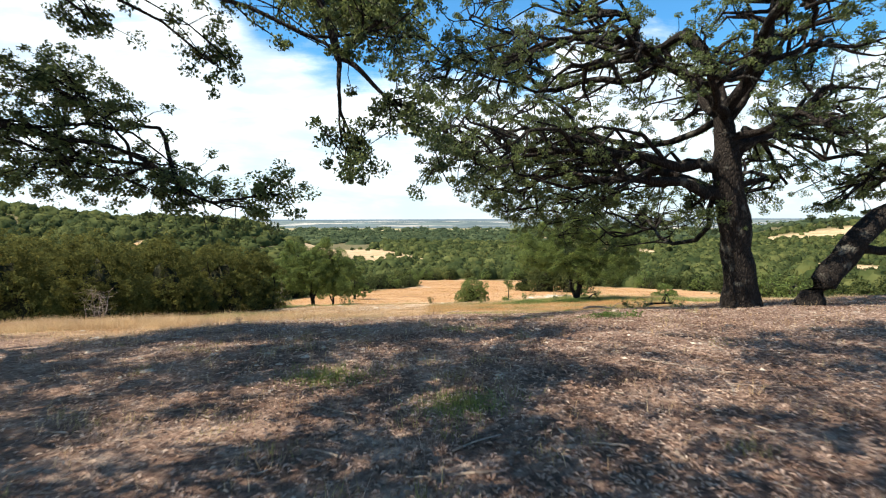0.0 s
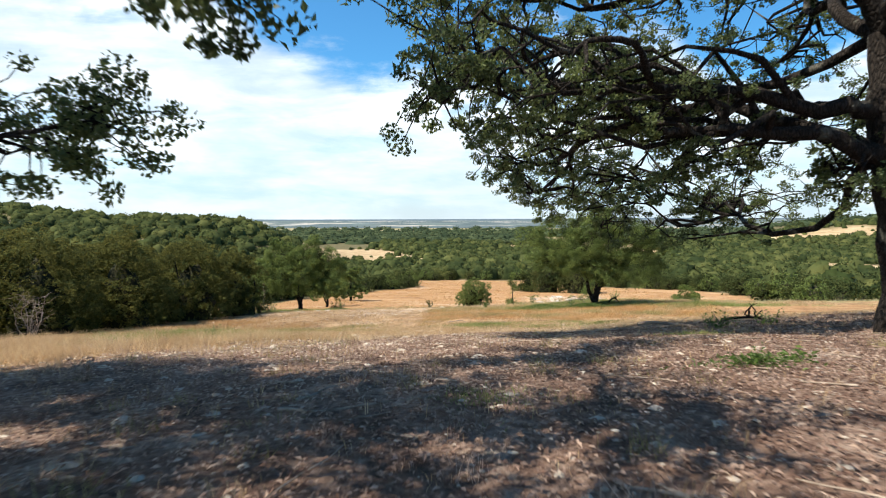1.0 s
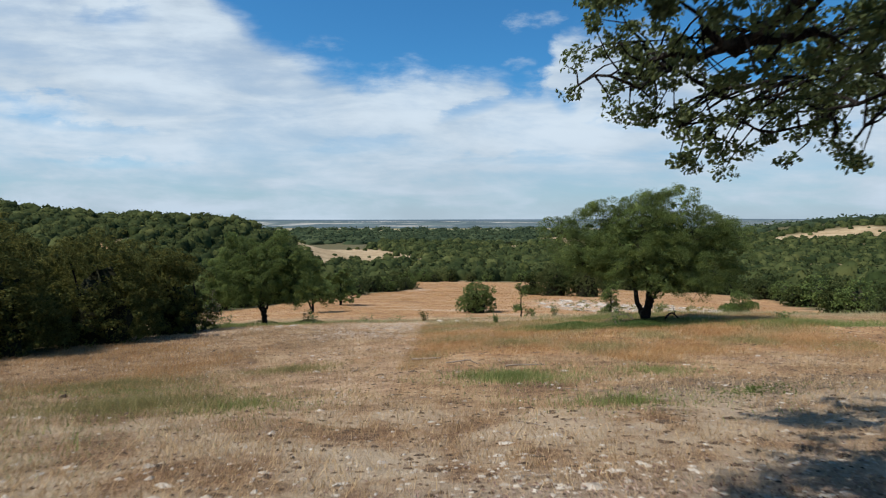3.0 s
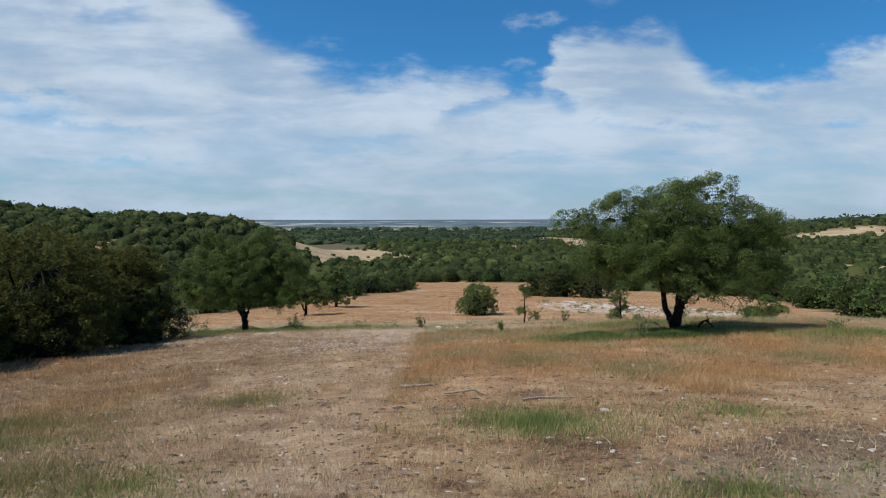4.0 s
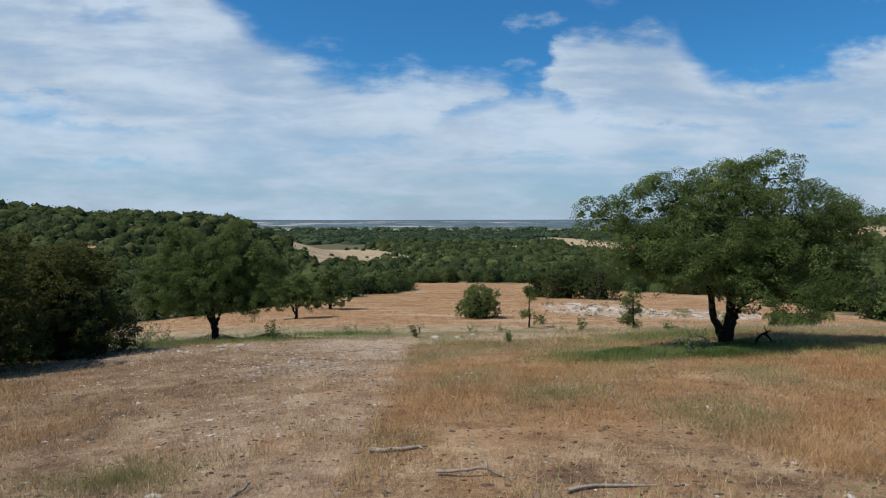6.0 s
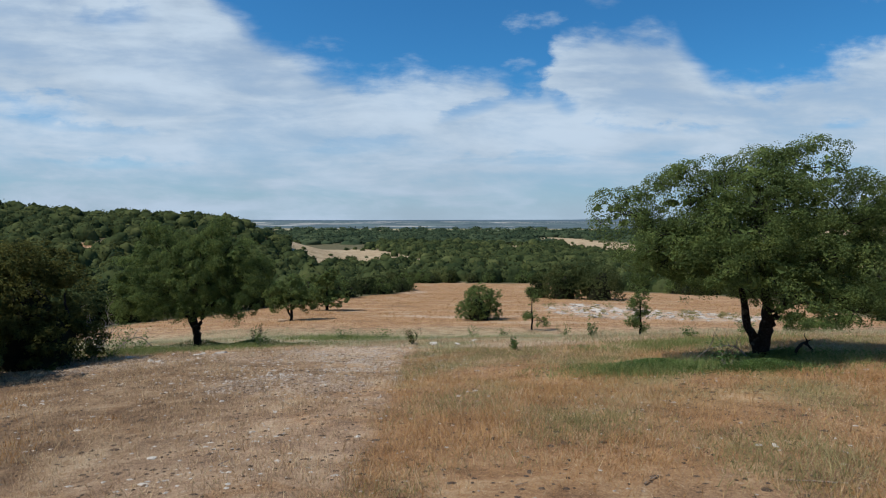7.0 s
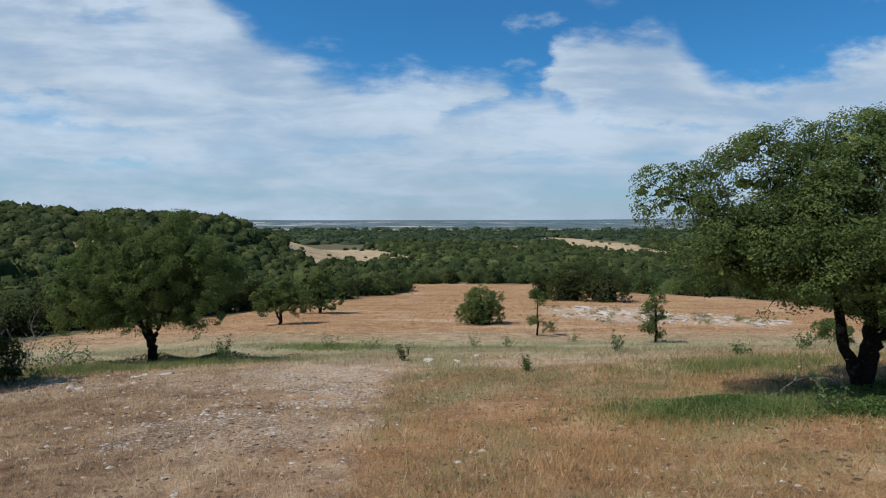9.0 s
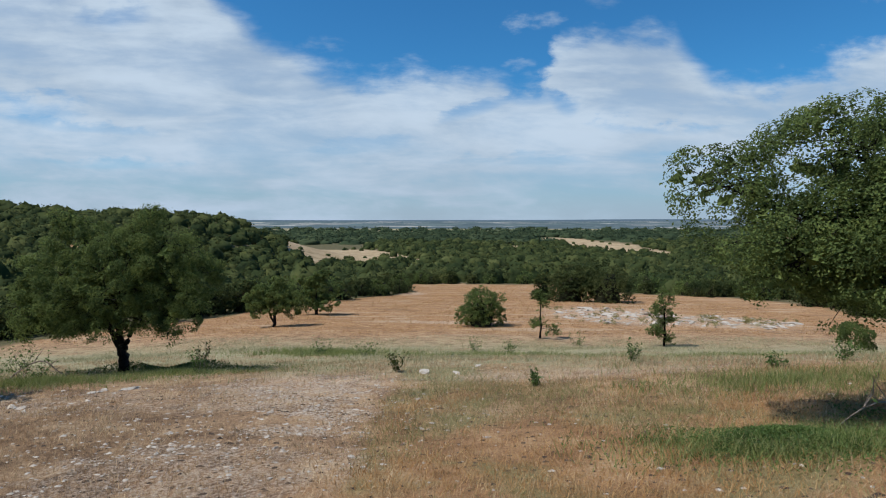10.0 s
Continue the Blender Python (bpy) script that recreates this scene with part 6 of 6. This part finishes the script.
def build_small_plants():
    sapling((17.0, 70.5), 71, 4.0, 0.85, "slim young oak with leafy head in pale grass", ((0.42, 0.6), (0.52, 0.75), (0.6, 0.8), (0.7, 0.8), (0.8, 0.7), (0.9, 0.5), (0.66, 0.7), (0.36, 0.8), (0.16, 0.7), (0.24, 0.9), (0.3, 0.9), (0.96, 0.3)))
    sapling((8.7, 76.0), 72, 3.9, 0.9, "thin sparse young oak in pale grass", ((0.88, 0.7), (0.75, 0.6), (0.32, 1.2), (0.25, 1.0), (0.95, 0.4)))
    for i, (x, y, h, w) in enumerate((((2.83, 42.3, 0.55, 0.22), (6.5, 46.0, 0.75, 0.3), (-0.95, 45.5, 0.6, 0.4), (2.5, 64.0, 1.1, 0.6),
         (4.3, 60.0, 0.9, 0.5), (11.0, 72.0, 1.0, 0.9), (9.3, 43.0, 0.4, 0.4), (-7.5, 46.6, 0.8, 0.5),
         (-8.6, 49.5, 1.1, 0.4), (-13.6, 47.0, 1.2, 0.8), (-12.5, 46.2, 0.9, 0.6), (-14.6, 46.0, 1.1, 0.9),
         (11.8, 44.0, 0.7, 0.4), (-3.6, 58.0, 0.8, 0.7), (-6.2, 59.0, 0.9, 0.8), (2.6, 9.1, 0.22, 0.25),
         (3.1, 9.4, 0.16, 0.2), (4.5, 13.8, 0.35, 0.25), (5.3, 15.2, 0.5, 0.3), (-3.6, 10.0, 0.4, 0.10))
        + ((6.3, 15.4, 0.45, 0.4), (-12.0, 43.4, 0.7, 0.6), (-5.6, 18.2, 0.3, 0.2), (7.0, 35.6, 0.6, 0.5),
         (14.2, 36.5, 0.5, 0.5)))):
        s = 0.05 + 0.0014 * y
        sprig((x, y), 300 + i, h * (0.7 if y < 20 else 1.0), w, mat=LITTER if i == 19 else CEDAR_LEAF if i in (2, 8) else WEED_LEAF, count=40 if i == 19 else 110 if y < 20 else 170, size=s * 0.85)
    weed_bed("green_weeds", "dense bed of green leafy weeds in the oak's shade", 5.8, 36.3, 2.4, 0.8, 13000, 0.32, 0.052, 1, WEED_LEAF)
    weed_bed("green_weeds", "dense bed of green leafy weeds in the oak's shade", 7.6, 35.6, 1.8, 0.6, 6000, 0.34, 0.05, 7, WEED_LEAF)
    weed_bed("green_weeds", "dense bed of green leafy weeds in the oak's shade", 9.0, 37.0, 2.6, 1.1, 3600, 0.34, 0.075, 2, ELM_LEAF)
    weed_bed("shade_weeds", "dark scrubby weeds under the wide oak", -9.4, 48.9, 3.6, 1.0, 5500, 0.5, 0.09, 3, ELM_LEAF)
    weed_bed("low_weeds", "dark low weeds on bare trodden soil", 4.6, 21.2, 1.4, 0.9, 900, 0.13, 0.035, 6, ELM_LEAF)
    dead_shrub((-15.9, 26.3), 81, 1.8, 0.9)
    dead_shrub((-12.5, 43.0), 82, 1.9, 0.9)
    weed_bed("yellow_weeds", "low yellow-green weeds in the leaf litter", 2.6, 9.1, 0.5, 0.3, 380, 0.16, 0.045, 4, WEED_LEAF)


build_bushes()
build_woods()
build_small_plants()
build_litter()
build_grass()
build_stones()
